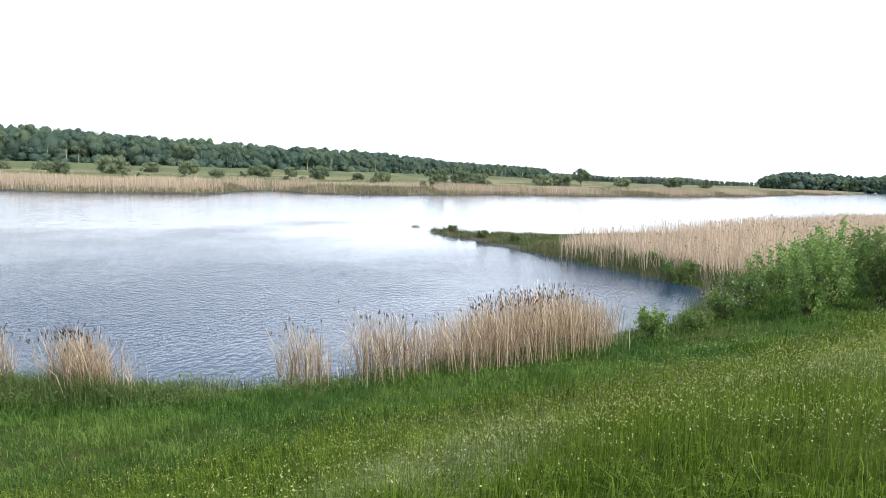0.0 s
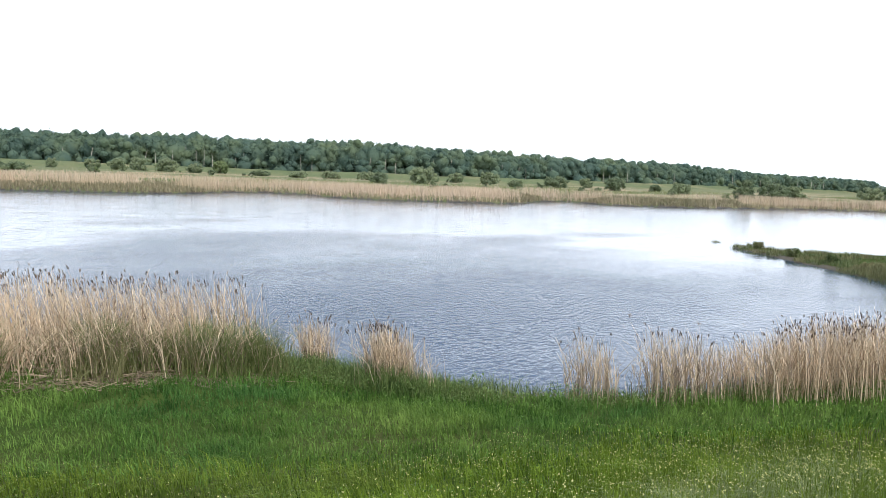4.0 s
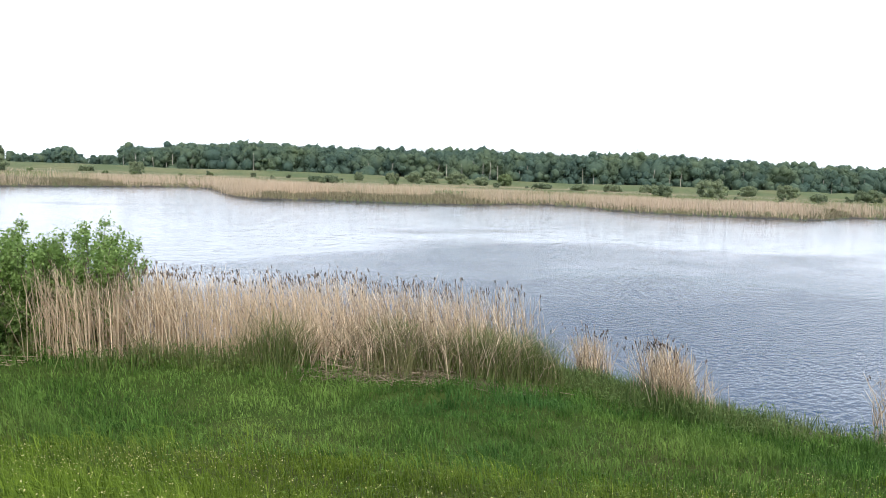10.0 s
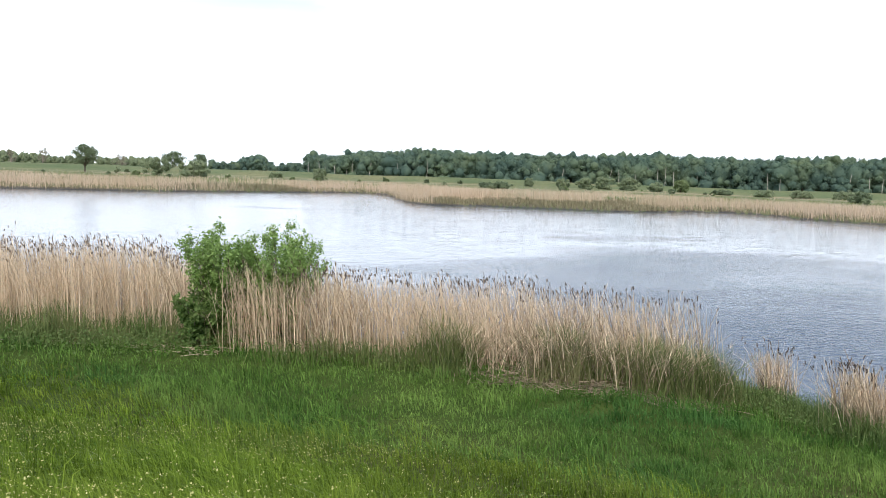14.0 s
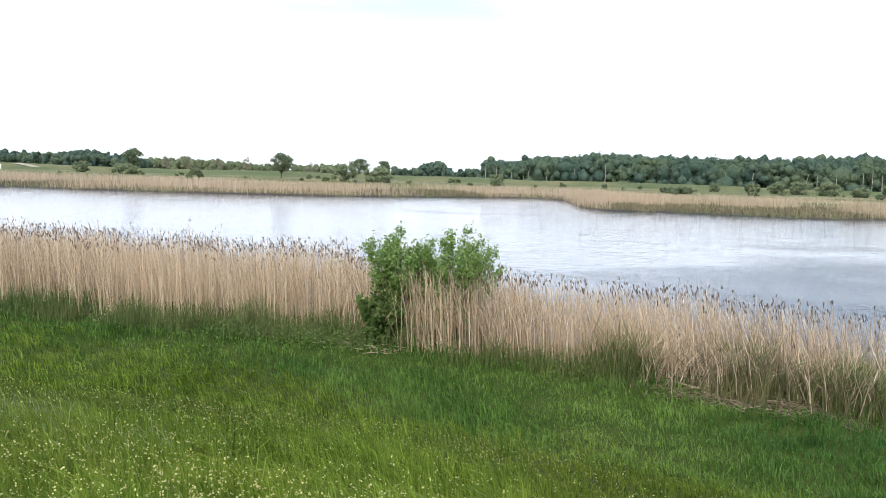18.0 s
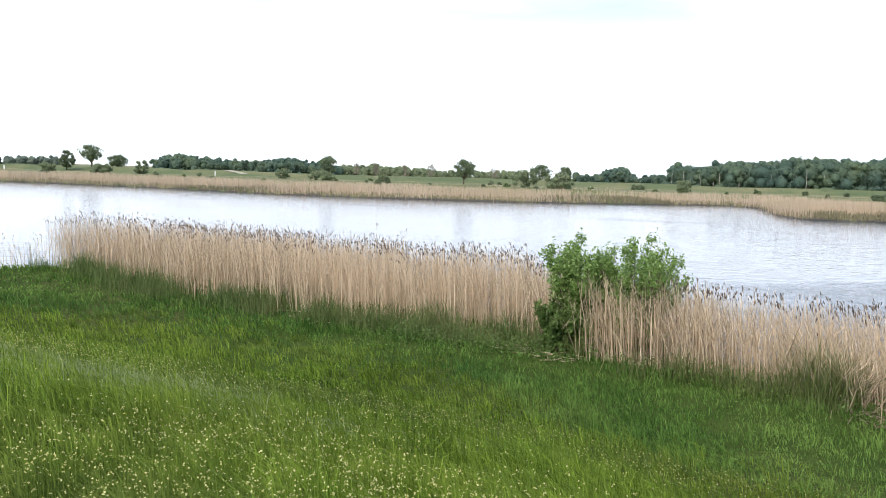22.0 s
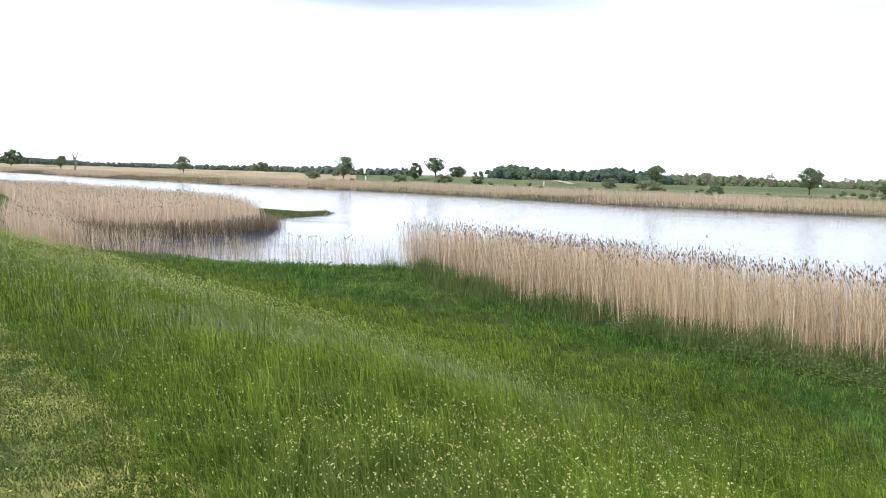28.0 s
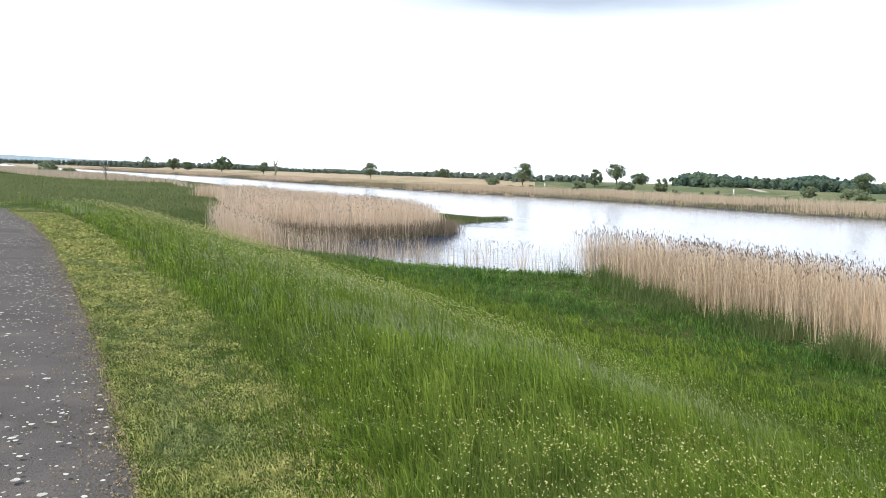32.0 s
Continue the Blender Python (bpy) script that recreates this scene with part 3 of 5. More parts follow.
REED_LEFT = [(1.7, 19.4), (-2.6, 21.1), (-6, 22.9), (-9.4, 24.7), (-12.3, 27.5), (-16.8, 31.0), (-17.2, 33.2), (-12, 33), (-9, 32.2), (-5.7, 31.0), (-1.4, 27.4), (2.4, 25.2)]
REED_RIGHT = [(1.7, 19.4), (3.7, 17.3), (6.4, 15.6), (8.8, 13.9), (10.8, 12.5), (12.4, 12.6), (13.1, 13.5), (11.9, 15.2), (9.4, 17.3), (6.6, 19.5), (4.2, 22.4), (2.4, 25.2)]
PENINSULA = [(-41.5, 32.6), (-45.0, 35.6), (-40.4, 38.1), (-38.2, 43.5), (-39.6, 49.8), (-47, 57), (-60, 64), (-85, 70), (-100, 77), (-103, 68), (-92, 65), (-68, 49.3), (-52.5, 39.6), (-43.8, 32.4)]
SPIT_REED = [(42.5, -1.5), (46.6, 1.6), (49.5, 0.5), (56, -6), (74, -16), (100, -32), (96, -40), (66, -26), (48, -18), (40, -11), (37.5, -6)]


def bare(xy):
    """Points that carry no grass: path, water, reed beds."""
    _, w = along_dike(xy[:, 0], xy[:, 1])
    x, y = xy.T
    return inside(RIVER, x, y) | (w < 0.0) | inside(REED_LEFT, x, y) | inside(REED_RIGHT, x, y) | inside(PENINSULA, x, y)


xy, r = fan(76000, 2.4, 46, 1.62)
u_, w = along_dike(xy[:, 0], xy[:, 1])
edge = np.interp(u_, [-12, 1, 4, 14, 22, 45], [1.2, 0.6, 0.95, 0.90, 1.25, 1.7]) + np.array([0.26 * noise.noise((p[0] * 0.7, p[1] * 0.7, 0)) for p in xy]) + RNG.normal(0, 0.16, len(xy))
toe = np.interp(u_, [1, 8], [0, 4.0]) + np.array([10.2 + 1.7 * noise.noise((p[0] * 0.16, p[1] * 0.16, 4)) for p in xy]) + RNG.normal(0, 0.7, len(xy))
open_land = ~bare(xy)
rise = np.clip(0.35 + 0.65 * (w - edge) / 1.1, 0.35, 1.0)
mown, slope, meadow = open_land & (w < edge), open_land & (w >= edge) & (w < toe), open_land & (w >= toe)
lush = np.array([0.80 + 0.5 * noise.noise((p[0] * 0.45, p[1] * 0.45, 9)) + 0.65 * noise.noise((p[0] * 2.1, p[1] * 2.1, 4)) for p in xy]).clip(0.3, 1.6)
mound = np.array([0.85 + 0.75 * noise.noise((p[0] * 0.30, p[1] * 0.42, 19)) + 0.45 * noise.noise((p[0] * 1.1, p[1] * 1.1, 23)) for p in xy]).clip(0.3, 1.7)
sward("mown_verge", M_VERGE, xy[mown], r[mown], 0.070 * lush[mown], 9, 0.030 + 0.003 * r[mown], 0.0075, "short mown yellowish grass verge beside the path", 0.35, splay=0.6)
n = 15000
more = dike_place(1.0 + 27 * RNG.random(n) ** 1.9, -0.02 + 1.3 * RNG.random(n))
far_r = np.hypot(more[:, 0], more[:, 1])
tuft = np.array([0.75 + 0.7 * noise.noise((p[0] * 2.6, p[1] * 2.6, 3)) for p in more]).clip(0.3, 1.5)
ok = far_r > 2.2
sward("verge_turf", M_VERGE, more[ok], far_r[ok], 0.065 * tuft[ok], 10, 0.022 + 0.003 * far_r[ok], 0.007, "dense low turf along the path edge", 0.35, splay=0.6, steps=1)
sward("slope_grass", M_SLOPE, xy[slope], r[slope], 0.37 * (lush * rise)[slope], 8, 0.028 + 0.0036 * r[slope], 0.0068, "tall light green grass on the dike slope", 0.42, droop=0.42)
sward("meadow_grass", M_MEADOW, xy[meadow], r[meadow], 0.31 * mound[meadow], 9, 0.042 + 0.0042 * r[meadow], 0.011, "dark green tussocky meadow grass at the foot of the dike", 0.17, splay=0.42)
# broad leaves of clover and docks through the meadow
more, far_r = fan(70000, 6, 40, 1.55)
_, ww = along_dike(more[:, 0], more[:, 1])
lump = np.array([noise.noise((p[0] * 0.9, p[1] * 0.9, 81)) + 0.6 * noise.noise((p[0] * 2.9, p[1] * 2.9, 83)) for p in more])
ok = ~bare(more) & (ww > 6.5) & (RNG.random(len(more)) < 0.40 + 0.8 * lump + 0.05 * (ww - 10).clip(-4, 2))
c = on_ground(more[ok])
c[:, 2] += RNG.uniform(0.05, 0.22, len(c)) + 0.10 * lump[ok].clip(-0.4, 1)
pile = Pile()
cards(pile, c, np.maximum(0.014, far_r[ok] * 0.0016) * RNG.uniform(0.5, 1.4, len(c)), 0.35, 0.5)
tagged(new("meadow_leaves", pile.mesh("meadow_leaves", M_MEADOW)), "broad leaves of clover and docks in the meadow", "herbs", kind="stuff")
n = 110000
far_r, a = 34 * (300 / 34) ** (RNG.random(n) ** 0.8), np.radians(RNG.uniform(44, 78, n))
far_xy = np.stack([-np.sin(a) * far_r, np.cos(a) * far_r], -1)
ok = ~bare(far_xy) & (off_line(NEAR_LINE, far_xy[:, 0], far_xy[:, 1]) < off_line(FAR_LINE, far_xy[:, 0], far_xy[:, 1]))
grow("river_meadow_grass", M_PASTURE, far_xy[ok], far_r[ok] * 1.6, 0.34, 0.5, 0.03, "olive green meadow grass up the river", 0.35, 1)
far_xy, far_r = fan(60000, 40, 260, 1.5)
_, ww = along_dike(far_xy[:, 0], far_xy[:, 1])
ok = ~bare(far_xy) & (off_line(NEAR_LINE, far_xy[:, 0], far_xy[:, 1]) < off_line(FAR_LINE, far_xy[:, 0], far_xy[:, 1]))
grow("far_meadow_grass", M_PASTURE, far_xy[ok], far_r[ok], 0.30, 0.5, 0.03, "green meadow grass beyond the dike slope", 0.3, 1)
n = 64000
more = dike_place(1.0 + 24 * RNG.random(n) ** 2.0, 0.03 + 1.12 * RNG.random(n))
far_r = np.hypot(more[:, 0], more[:, 1])
lump = np.array([noise.noise((p[0] * 3.4, p[1] * 3.4, 71)) for p in more])
ok = (far_r > 2.2) & (RNG.random(n) < 0.62 + 1.3 * lump)
c = on_ground(more[ok])
c[:, 2] += RNG.uniform(0.015, 0.045, len(c)) + 0.045 * lump[ok].clip(-0.3, 1)
pile = Pile()
cards(pile, c, np.maximum(0.009, far_r[ok] * 0.0016) * RNG.uniform(0.5, 1.5, len(c)), 0.35, 0.45)
tagged(new("verge_leaves", pile.mesh("verge_leaves", M_VERGE)), "small leaves of clover and herbs in the mown verge", "herbs", kind="stuff")
n = 30000
more = dike_place(1.0 + 24 * RNG.random(n) ** 1.9, 0.02 + 1.2 * RNG.random(n) ** 1.2)
far_r = np.hypot(more[:, 0], more[:, 1])
ok = (far_r > 2.2) & (RNG.random(n) < [0.45 + 1.1 * noise.noise((p[0] * 1.3, p[1] * 1.3, 61)) for p in more])
grow("dry_clippings", M_STRAW, more[ok], far_r[ok], 0.055, 0.6, 0.0055, "dry straw-coloured clippings in the mown verge", 0.9, 1, stray=2.5)
more, far_r = fan(26000, 2.4, 20, 1.5)
_, ww = along_dike(more[:, 0], more[:, 1])
ok = np.abs(ww + 0.02) < 0.05 + 0.05 * np.abs(RNG.normal(size=len(more)))
grow("path_edge_litter", M_STRAW, more[ok], far_r[ok], 0.035, 0.8, 0.006, "dry straw and crumbs along the asphalt edge", 1.2)
# sand and crumbs washed to the path's edge
n = 9000
more = dike_place(1.0 + 26 * RNG.random(n) ** 1.7, 0.06 - 0.12 * RNG.exponential(1.0, n))
pile = Pile()
c = np.concatenate([more, np.full((n, 1), CREST + 0.022)], 1)
c[:, 2] += 0.03 * np.clip(-along_dike(more[:, 0], more[:, 1])[1] / 0.7, 0, 1)
cards(pile, c, RNG.uniform(0.004, 0.011, n), 0.85, 0.8)
tagged(new("edge_sand", pile.mesh("edge_sand", M_STRAW)), "sandy crumbs and dry bits on the asphalt edge", "litter", kind="stuff")
# silky grass lying in the wind
xy, r = fan(420000, 2.6, 34, 1.5)
_, w = along_dike(xy[:, 0], xy[:, 1])
band = np.array([noise.noise((p[0] * 0.22, p[1] * 0.5, 2)) for p in xy])
u_, _ = along_dike(xy[:, 0], xy[:, 1])
band += 0.4 * np.interp(u_, [3, 6, 18, 26], [0, 1, 1, 0])
ok = ~bare(xy) & (RNG.random(len(xy)) < np.interp(w, [1.5, 2.6, 6.0, 8.5], [0, 0.8, 1, 0]) * np.clip(np.interp(u_, [0, 5], [0.02, 0.25]) + 1.7 * band, 0.02, 1) * np.interp(u_, [-6, -3, 5, 10], [1.0, 0.05, 0.05, 1.0]))
grow("wind_blown_grass", M_SEED, xy[ok], r[ok], 0.40, 0.35, 0.0036, "fine grey-green grass laid over by the wind", 0.8, 2, droop=0.4, stray=0.5)
# white flowers
xy, r = fan(210000, 2.6, 34, 1.55)
_, w = along_dike(xy[:, 0], xy[:, 1])
band = np.array([noise.noise((p[0] * 0.16, p[1] * 0.30, 7)) + 0.6 * noise.noise((p[0] * 0.9, p[1] * 0.9, 1)) for p in xy])
u_, _ = along_dike(xy[:, 0], xy[:, 1])
reach = np.interp(u_, [-6, 3, 15], [1.25, 1.0, 0.85])
want = np.interp(w / reach, [0.8, 1.7, 2.8, 4.6, 6.2, 8.2], [0.0, 0.5, 1.0, 1.0, 0.55, 0.0]) * np.clip(0.45 + 1.5 * band + np.interp(u_, [4, 8], [0, 0.5]) * ((w > 1.8) & (w < 5.0)), 0.04, 1)
ok = ~bare(xy) & (RNG.random(len(xy)) < want)
xy, r = xy[ok], r[ok]
base = on_ground(xy)
n = len(xy)
tall = RNG.uniform(0.28, 0.48, n)
pile, stems = Pile(), Pile()
blades(stems, base, tall, np.maximum(0.003, r * 0.0004), RNG.uniform(0, 0.15, n), RNG.uniform(0, 6.3, n), steps=1)
for k in range(2):
    c = base + RNG.normal(0, 0.004, (n, 3))
    c[:, 2] += tall
    cards(pile, c, np.maximum(0.0046, r * 0.00058) * RNG.uniform(0.6, 1.4, n), 0.3, 0.8)
flowers = tagged(new("white_flowers", pile.mesh("white_flowers", M_FLOWER)), "small white and cream wild flowers in the grass", "flowers", kind="stuff")
part("flower_stems", stems.mesh("flower_stems", M_SLOPE), flowers)


# ---- reeds ----
def reed_bed(name, xy, tall, label, wide=0.0125, leaves=2, head=0.9, lean=0.13, material=None, wind=2.7, steps=2, dome=0.0):
    xy = xy + RNG.normal(0, 0.25 if len(xy) > 1000 else 0.05, xy.shape)
    if wide < 0.05:
        thin = np.array([noise.noise((p[0] * 1.2, p[1] * 1.2, 41)) for p in xy])
        xy = xy[(thin > -0.18) | (RNG.random(len(xy)) < 0.45)]
    n = len(xy)
    base = on_ground(xy)
    base[:, 2] = np.maximum(base[:, 2], -0.4)
    clump = np.array([noise.noise((p[0] * 0.35, p[1] * 0.35, 3)) + (0.75 * noise.noise((p[0] * 1.3, p[1] * 1.3, 5)) if wide < 0.05 else 0.8 * noise.noise((p[0] * 0.03, p[1] * 0.03, 5))) for p in xy])
    h = tall * (1 + (0.15 if wide < 0.05 else 0.22) * clump) * (1.04 - np.abs(RNG.normal(0, 0.15 if wide < 0.05 else 0.07, n))).clip(0.45, 1.2) * RNG.normal(1.0, 0.05, n)
    if dome:
        off = np.hypot(*(xy - xy.mean(0)).T)
        ridge = np.array([noise.noise((p[0] * 0.8, p[1] * 0.8, 77)) for p in xy])
        h *= 1.08 - dome * (off / off.max()) ** 2 + 0.35 * dome * ridge
    h -= np.minimum(base[:, 2], 0)
    sheaf = np.array([1.6 * noise.noise((p[0] * 1.1, p[1] * 1.1, 51)) for p in xy])
    az = RNG.normal(wind, 0.9, n) + sheaf
    bend = np.abs(RNG.normal(lean, 0.11, n)) + (RNG.random(n) < 0.12) * RNG.uniform(0.15, 0.6, n)

    stems, heads = Pile(), Pile()
    blades(stems, base, h, wide * RNG.uniform(0.7, 1.3, n), bend, az, steps=steps, tip=0.4)
    for k in range(leaves):
        s = RNG.uniform(0.25, 0.85, n)
        at = base + np.stack([np.cos(az), np.sin(az), np.zeros(n)], -1) * (bend * s**1.8 * h)[:, None]
        at[:, 2] += h * s * 0.99
        blades(stems, at, RNG.uniform(0.14, 0.34, n), wide * 1.1 * RNG.uniform(0.6, 1.2, n), RNG.uniform(0.3, 0.9, n), RNG.uniform(0, 6.3, n), steps=1)
    top = base + np.stack([np.cos(az), np.sin(az), np.zeros(n)], -1) * (bend * h)[:, None]
    top[:, 2] += h * 0.985
    pick = (RNG.random(n) < head * 1.1) & (h > tall * RNG.uniform(0.82, 1.02, n))
    top, az_h = top[pick], az[pick]
    for k in range(2):
        c = top + RNG.normal(0, 0.015, top.shape)
        blades(heads, c, RNG.uniform(0.10, 0.19, len(c)), np.full(len(c), wide * 1.6), RNG.uniform(0.2, 0.9, len(c)), az_h + RNG.normal(0, 0.4, len(c)), steps=2, droop=0.5, tip=0.3)
    bed = tagged(new(name, stems.mesh(name, material or M_REED)), label, "reeds", kind="stuff")
    if len(top):
        part("seed_heads", heads.mesh("seed_heads", M_HEAD), bed, "brown feathery seed heads")
    return bed


WILLOWS = [(4.15, 18.1, 3.0, 1.12), (2.8, 18.75, 2.9, 0.92)]


def keep_clear(xy):
    """Leaves room for the two willows and what stands in front of them."""
    ok = np.ones(len(xy), bool)
    for x, y, _, wide in WILLOWS:
        for s, room in ((1.0, 0.8), (0.95, 0.35 if x < 3 else 0.0)):
            ok &= np.hypot(xy[:, 0] - x * s, xy[:, 1] - y * s) > wide * room
    return xy[ok | (RNG.random(len(xy)) < 0.12)]


reed_bed("reed_bed", keep_clear(scatter(REED_LEFT, 10500)), 2.0, "tall dry tan reeds with brown seed heads beside the meadow", head=0.45)
reed_bed("reed_bed", keep_clear(scatter(REED_RIGHT, 5000)), 1.86, "dry tan reed stand ending at the open water", head=0.4, lean=0.2)
clumps = [("reed_clump", along([(14.0, 12.3), (13.8, 11.9)], 170, 0.22), 1.2, "small sparse clump of dry reeds"),
          ("reed_clump", along([(13.05, 9.7), (13.0, 8.7)], 400, 0.24), 1.3, "rounded clump of dry reeds on the bank"),
          ("reed_clump", along([(15.2, 6.0), (15.5, 5.5)], 130, 0.22), 1.35, "narrow clump of dry reeds at the water"),
          ("reed_clump", along([(16.2, 4.7), (17.0, 3.9)], 250, 0.28), 1.5, "loose clump of tall dry reeds at the water"),
          ("reed_bed", along([(17.6, 3.4), (19.4, 1.6), (21.8, -0.3)], 2300, 0.45), 1.5, "dense strip of tan reeds along the bank")]
for name, pts, tall, label in clumps:
    reed_bed(name, pts, tall, label, head=0.3, dome=0.45, lean=0.2)
    old = pts[::6] + RNG.normal(0, 0.08, pts[::6].shape)
    reed_bed("old_stalks", old, tall * 0.62, "brown broken stalks among the dry reeds", head=0.0, material=M_OLD_REED, lean=0.28)
reed_bed("shore_reeds", along([(-17, 32.2), (-20, 32.6), (-24, 30.6), (-28, 30.2), (-35, 28.9)], 330, 0.7), 1.5, "thin sparse reeds standing in the shallow bay", leaves=2)
reed_bed("reed_bed", scatter(PENINSULA, 26000), 1.9, "broad reed peninsula beside the bay", wide=0.028, leaves=1, head=0.16, material=M_PALE_REED)
reed_bed("reed_bed", along([(-46, 35.2), (-44.8, 35.9), (-40.7, 38.4), (-38.5, 43.5), (-39.9, 50.0), (-43, 55)], 4200, 0.5), 1.0, "old brown broken reeds along the front of the peninsula", wide=0.026, leaves=1, head=0.0, material=M_OLD_REED, lean=0.35)
reed_bed("reed_bed", along([(-53, 39), (-49, 36.2), (-45, 33.0), (-40, 30.2), (-36.5, 28.9)], 2400, 0.7), 1.75, "dense tan reeds along the inner shore of the bay", wide=0.022, leaves=1, head=0.12, material=M_PALE_REED)
reed_bed("reed_bed", along([(-37.5, 29.3), (-34, 28.9), (-30.5, 29.6)], 420, 0.5), 1.6, "thinning reeds along the shore of the bay", wide=0.016, leaves=1, head=0.2)
reed_bed("shore_reeds", along([(-31, 29.4), (-27.5, 30.4), (-24.5, 31.0)], 130, 0.5), 1.5, "single reeds in the shallow water of the bay", leaves=1)
reed_bed("reed_bed", scatter(SPIT_REED, 24000), 1.62, "broad pale reed stand on the spit", wide=0.024, leaves=1, head=0.07, material=M_PALE_REED)
xy = np.concatenate([along([(-18, 32.8), (-24, 31.4), (-35, 29.2)], 220, 0.8), along(NEAR_SHORE[36:43], 170, 0.9)])
reed_bed("shore_reeds", xy, 1.3, "low reeds at the water's edge of the bay", wide=0.014, leaves=1)


def shoots(name, xy, tall, label, material=None, wide=0.014, lean=0.3, gaps=None):
    if gaps is not None:
        xy = xy[[noise.noise((p[0] * 0.55, p[1] * 0.55, 31)) > gaps + 0.1 * noise.noise((p[0] * 3, p[1] * 3, 1)) for p in xy]]
    base = on_ground(xy)
    base[:, 2] = np.maximum(base[:, 2], -0.2) - 0.02
    n = len(xy)
    pile = Pile()
    rough = np.array([0.85 + 0.45 * noise.noise((p[0] * 0.8, p[1] * 0.8, 6)) + 0.25 * noise.noise((p[0] * 3.1, p[1] * 3.1, 6)) for p in xy]).clip(0.3, 1.5)
    blades(pile, base, tall * rough * RNG.uniform(0.5, 1.25, n), wide * RNG.uniform(0.6, 1.4, n), np.abs(RNG.normal(lean, 0.2, n)), RNG.uniform(0, 6.3, n), steps=2, droop=0.2)
    return tagged(new(name, pile.mesh(name, material or M_SHOOT)), label, "reeds", kind="stuff")


front_left = [(1.8, 19.1), (-2.6, 20.7), (-6, 22.5), (-9.4, 24.3), (-12.3, 27.1), (-17, 30.8)]
front_right = [(1.8, 19.1), (3.7, 17.0), (6.4, 15.3), (8.8, 13.6), (10.8, 12.2), (12.6, 12.3)]
reed_bed("reed_bed", along([(3.0, 17.75), (4.0, 17.3), (5.3, 16.7)], 420, 0.2), 1.8, "dry reeds standing before the willow bush", head=0.3)
shoots("reed_shoots", along([(a * 1.005, b * 1.005) for a, b in front_left], 9500, 0.55), 1.0, "fresh green reed shoots at the foot of dry reeds", M_RUSH, gaps=-0.04)
shoots("reed_shoots", along([(a * 0.985, b * 0.985) for a, b in front_left], 5200, 0.34), 0.62, "low green shoots before the reed bed", M_RUSH, gaps=-0.15)
shoots("reed_shoots", along([(a * 1.0, b * 1.0) for a, b in front_right], 5200, 0.45), 0.80, "fresh green shoots among bent dry reeds", gaps=-0.10)
shoots("reed_shoots", scatter([(6.6, 15.9), (8.8, 13.9), (10.8, 12.6), (12.4, 12.7), (12.9, 13.6), (10.5, 15.4), (8.0, 17.2)], 7000), 1.25, "tall olive green shoots growing through bent reeds", wide=0.013, gaps=-0.22)
shoots("reed_shoots", along([(7.0, 15.0), (8.7, 13.7), (10.6, 12.4), (12.4, 12.25)], 4600, 0.32), 1.3, "olive green shoots before the bent reeds", wide=0.014, gaps=-0.25)
reed_bed("bent_reeds", along([(6.6, 15.2), (8.6, 13.6), (10.6, 12.35), (12.3, 12.2)], 320, 0.26), 1.15, "dry stalks leaning out among green shoots", head=0.05, lean=0.32)
reed_bed("bent_reeds", along([(8.6, 13.7), (10.6, 12.4), (12.3, 12.3)], 380, 0.28), 0.95, "old brown stalks among green shoots", head=0.0, lean=0.4, material=M_OLD_REED)
shoots("reed_shoots", along([(9.2, 13.6), (10.6, 12.7), (12.4, 12.6)], 1700, 0.3), 1.25, "dark shoots and old stalks at the end of the stand", M_RUSH, 0.012)
for pts, count, tall in (([(14.0, 12.2), (13.8, 11.8)], 260, 0.75), ([(13.0, 9.6), (12.95, 8.7)], 640, 0.85), ([(15.1, 5.9), (15.4, 5.4)], 150, 0.5), ([(16.0, 4.6), (16.8, 3.8)], 240, 0.5), ([(17.4, 3.2), (19.2, 1.4), (21.6, -0.5)], 2600, 0.62)):
    shoots("clump_shoots", along(pts, count, 0.27), tall, "green shoots growing up through a reed clump", M_RUSH, 0.013)
shoots("shore_litter", along(NEAR_SHORE[20:26], 900, 0.18), 0.16, "pale driftwood straw and sand along the waterline", M_STRAW, 0.02, 1.6)
shoots("bank_herbs", along([(12.7, 12.4), (13.2, 11.2), (13.0, 10.2), (13.1, 8.8), (13.9, 7.4)], 3600, 0.42), 0.62, "rank green rushes round the reed clumps", M_RUSH, wide=0.013)
shoots("bank_herbs", along(NEAR_SHORE[17:27], 9500, 0.5), 0.46, "dark green herbs and rushes along the bank", M_RUSH, wide=0.013, gaps=-0.06)
shoots("bank_herbs", along([(13.4, 12.0), (13.2, 11.5)], 260, 0.2), 0.8, "dark rushes before a reed clump", M_RUSH)
shoots("bank_herbs", along([(12.55, 9.5), (12.5, 8.3)], 620, 0.2), 0.8, "dark rushes before a reed clump", M_RUSH)
shoots("bank_herbs", along(NEAR_SHORE[10:18], 9000, 0.6), 0.40, "green and straw-coloured herbs on the edge of the spit", M_SPIT, 0.03, gaps=-0.05)
shoots("spit_herbs", scatter([(62, 11), (52, 4.5), (45, -0.6), (38, -6), (40, -9.5), (48, -4), (56, 0), (61.5, 5)], 11000), 0.42, "rank green herbs over the spit", M_SPIT, 0.04, gaps=-0.12)
shoots("reed_fringe", along([(37.5, -6.5), (42, -3.4), (46, -0.8), (50, 0.0)], 5000, 0.9), 1.15, "mixed green and dry reed fringe", M_SPIT, 0.035)


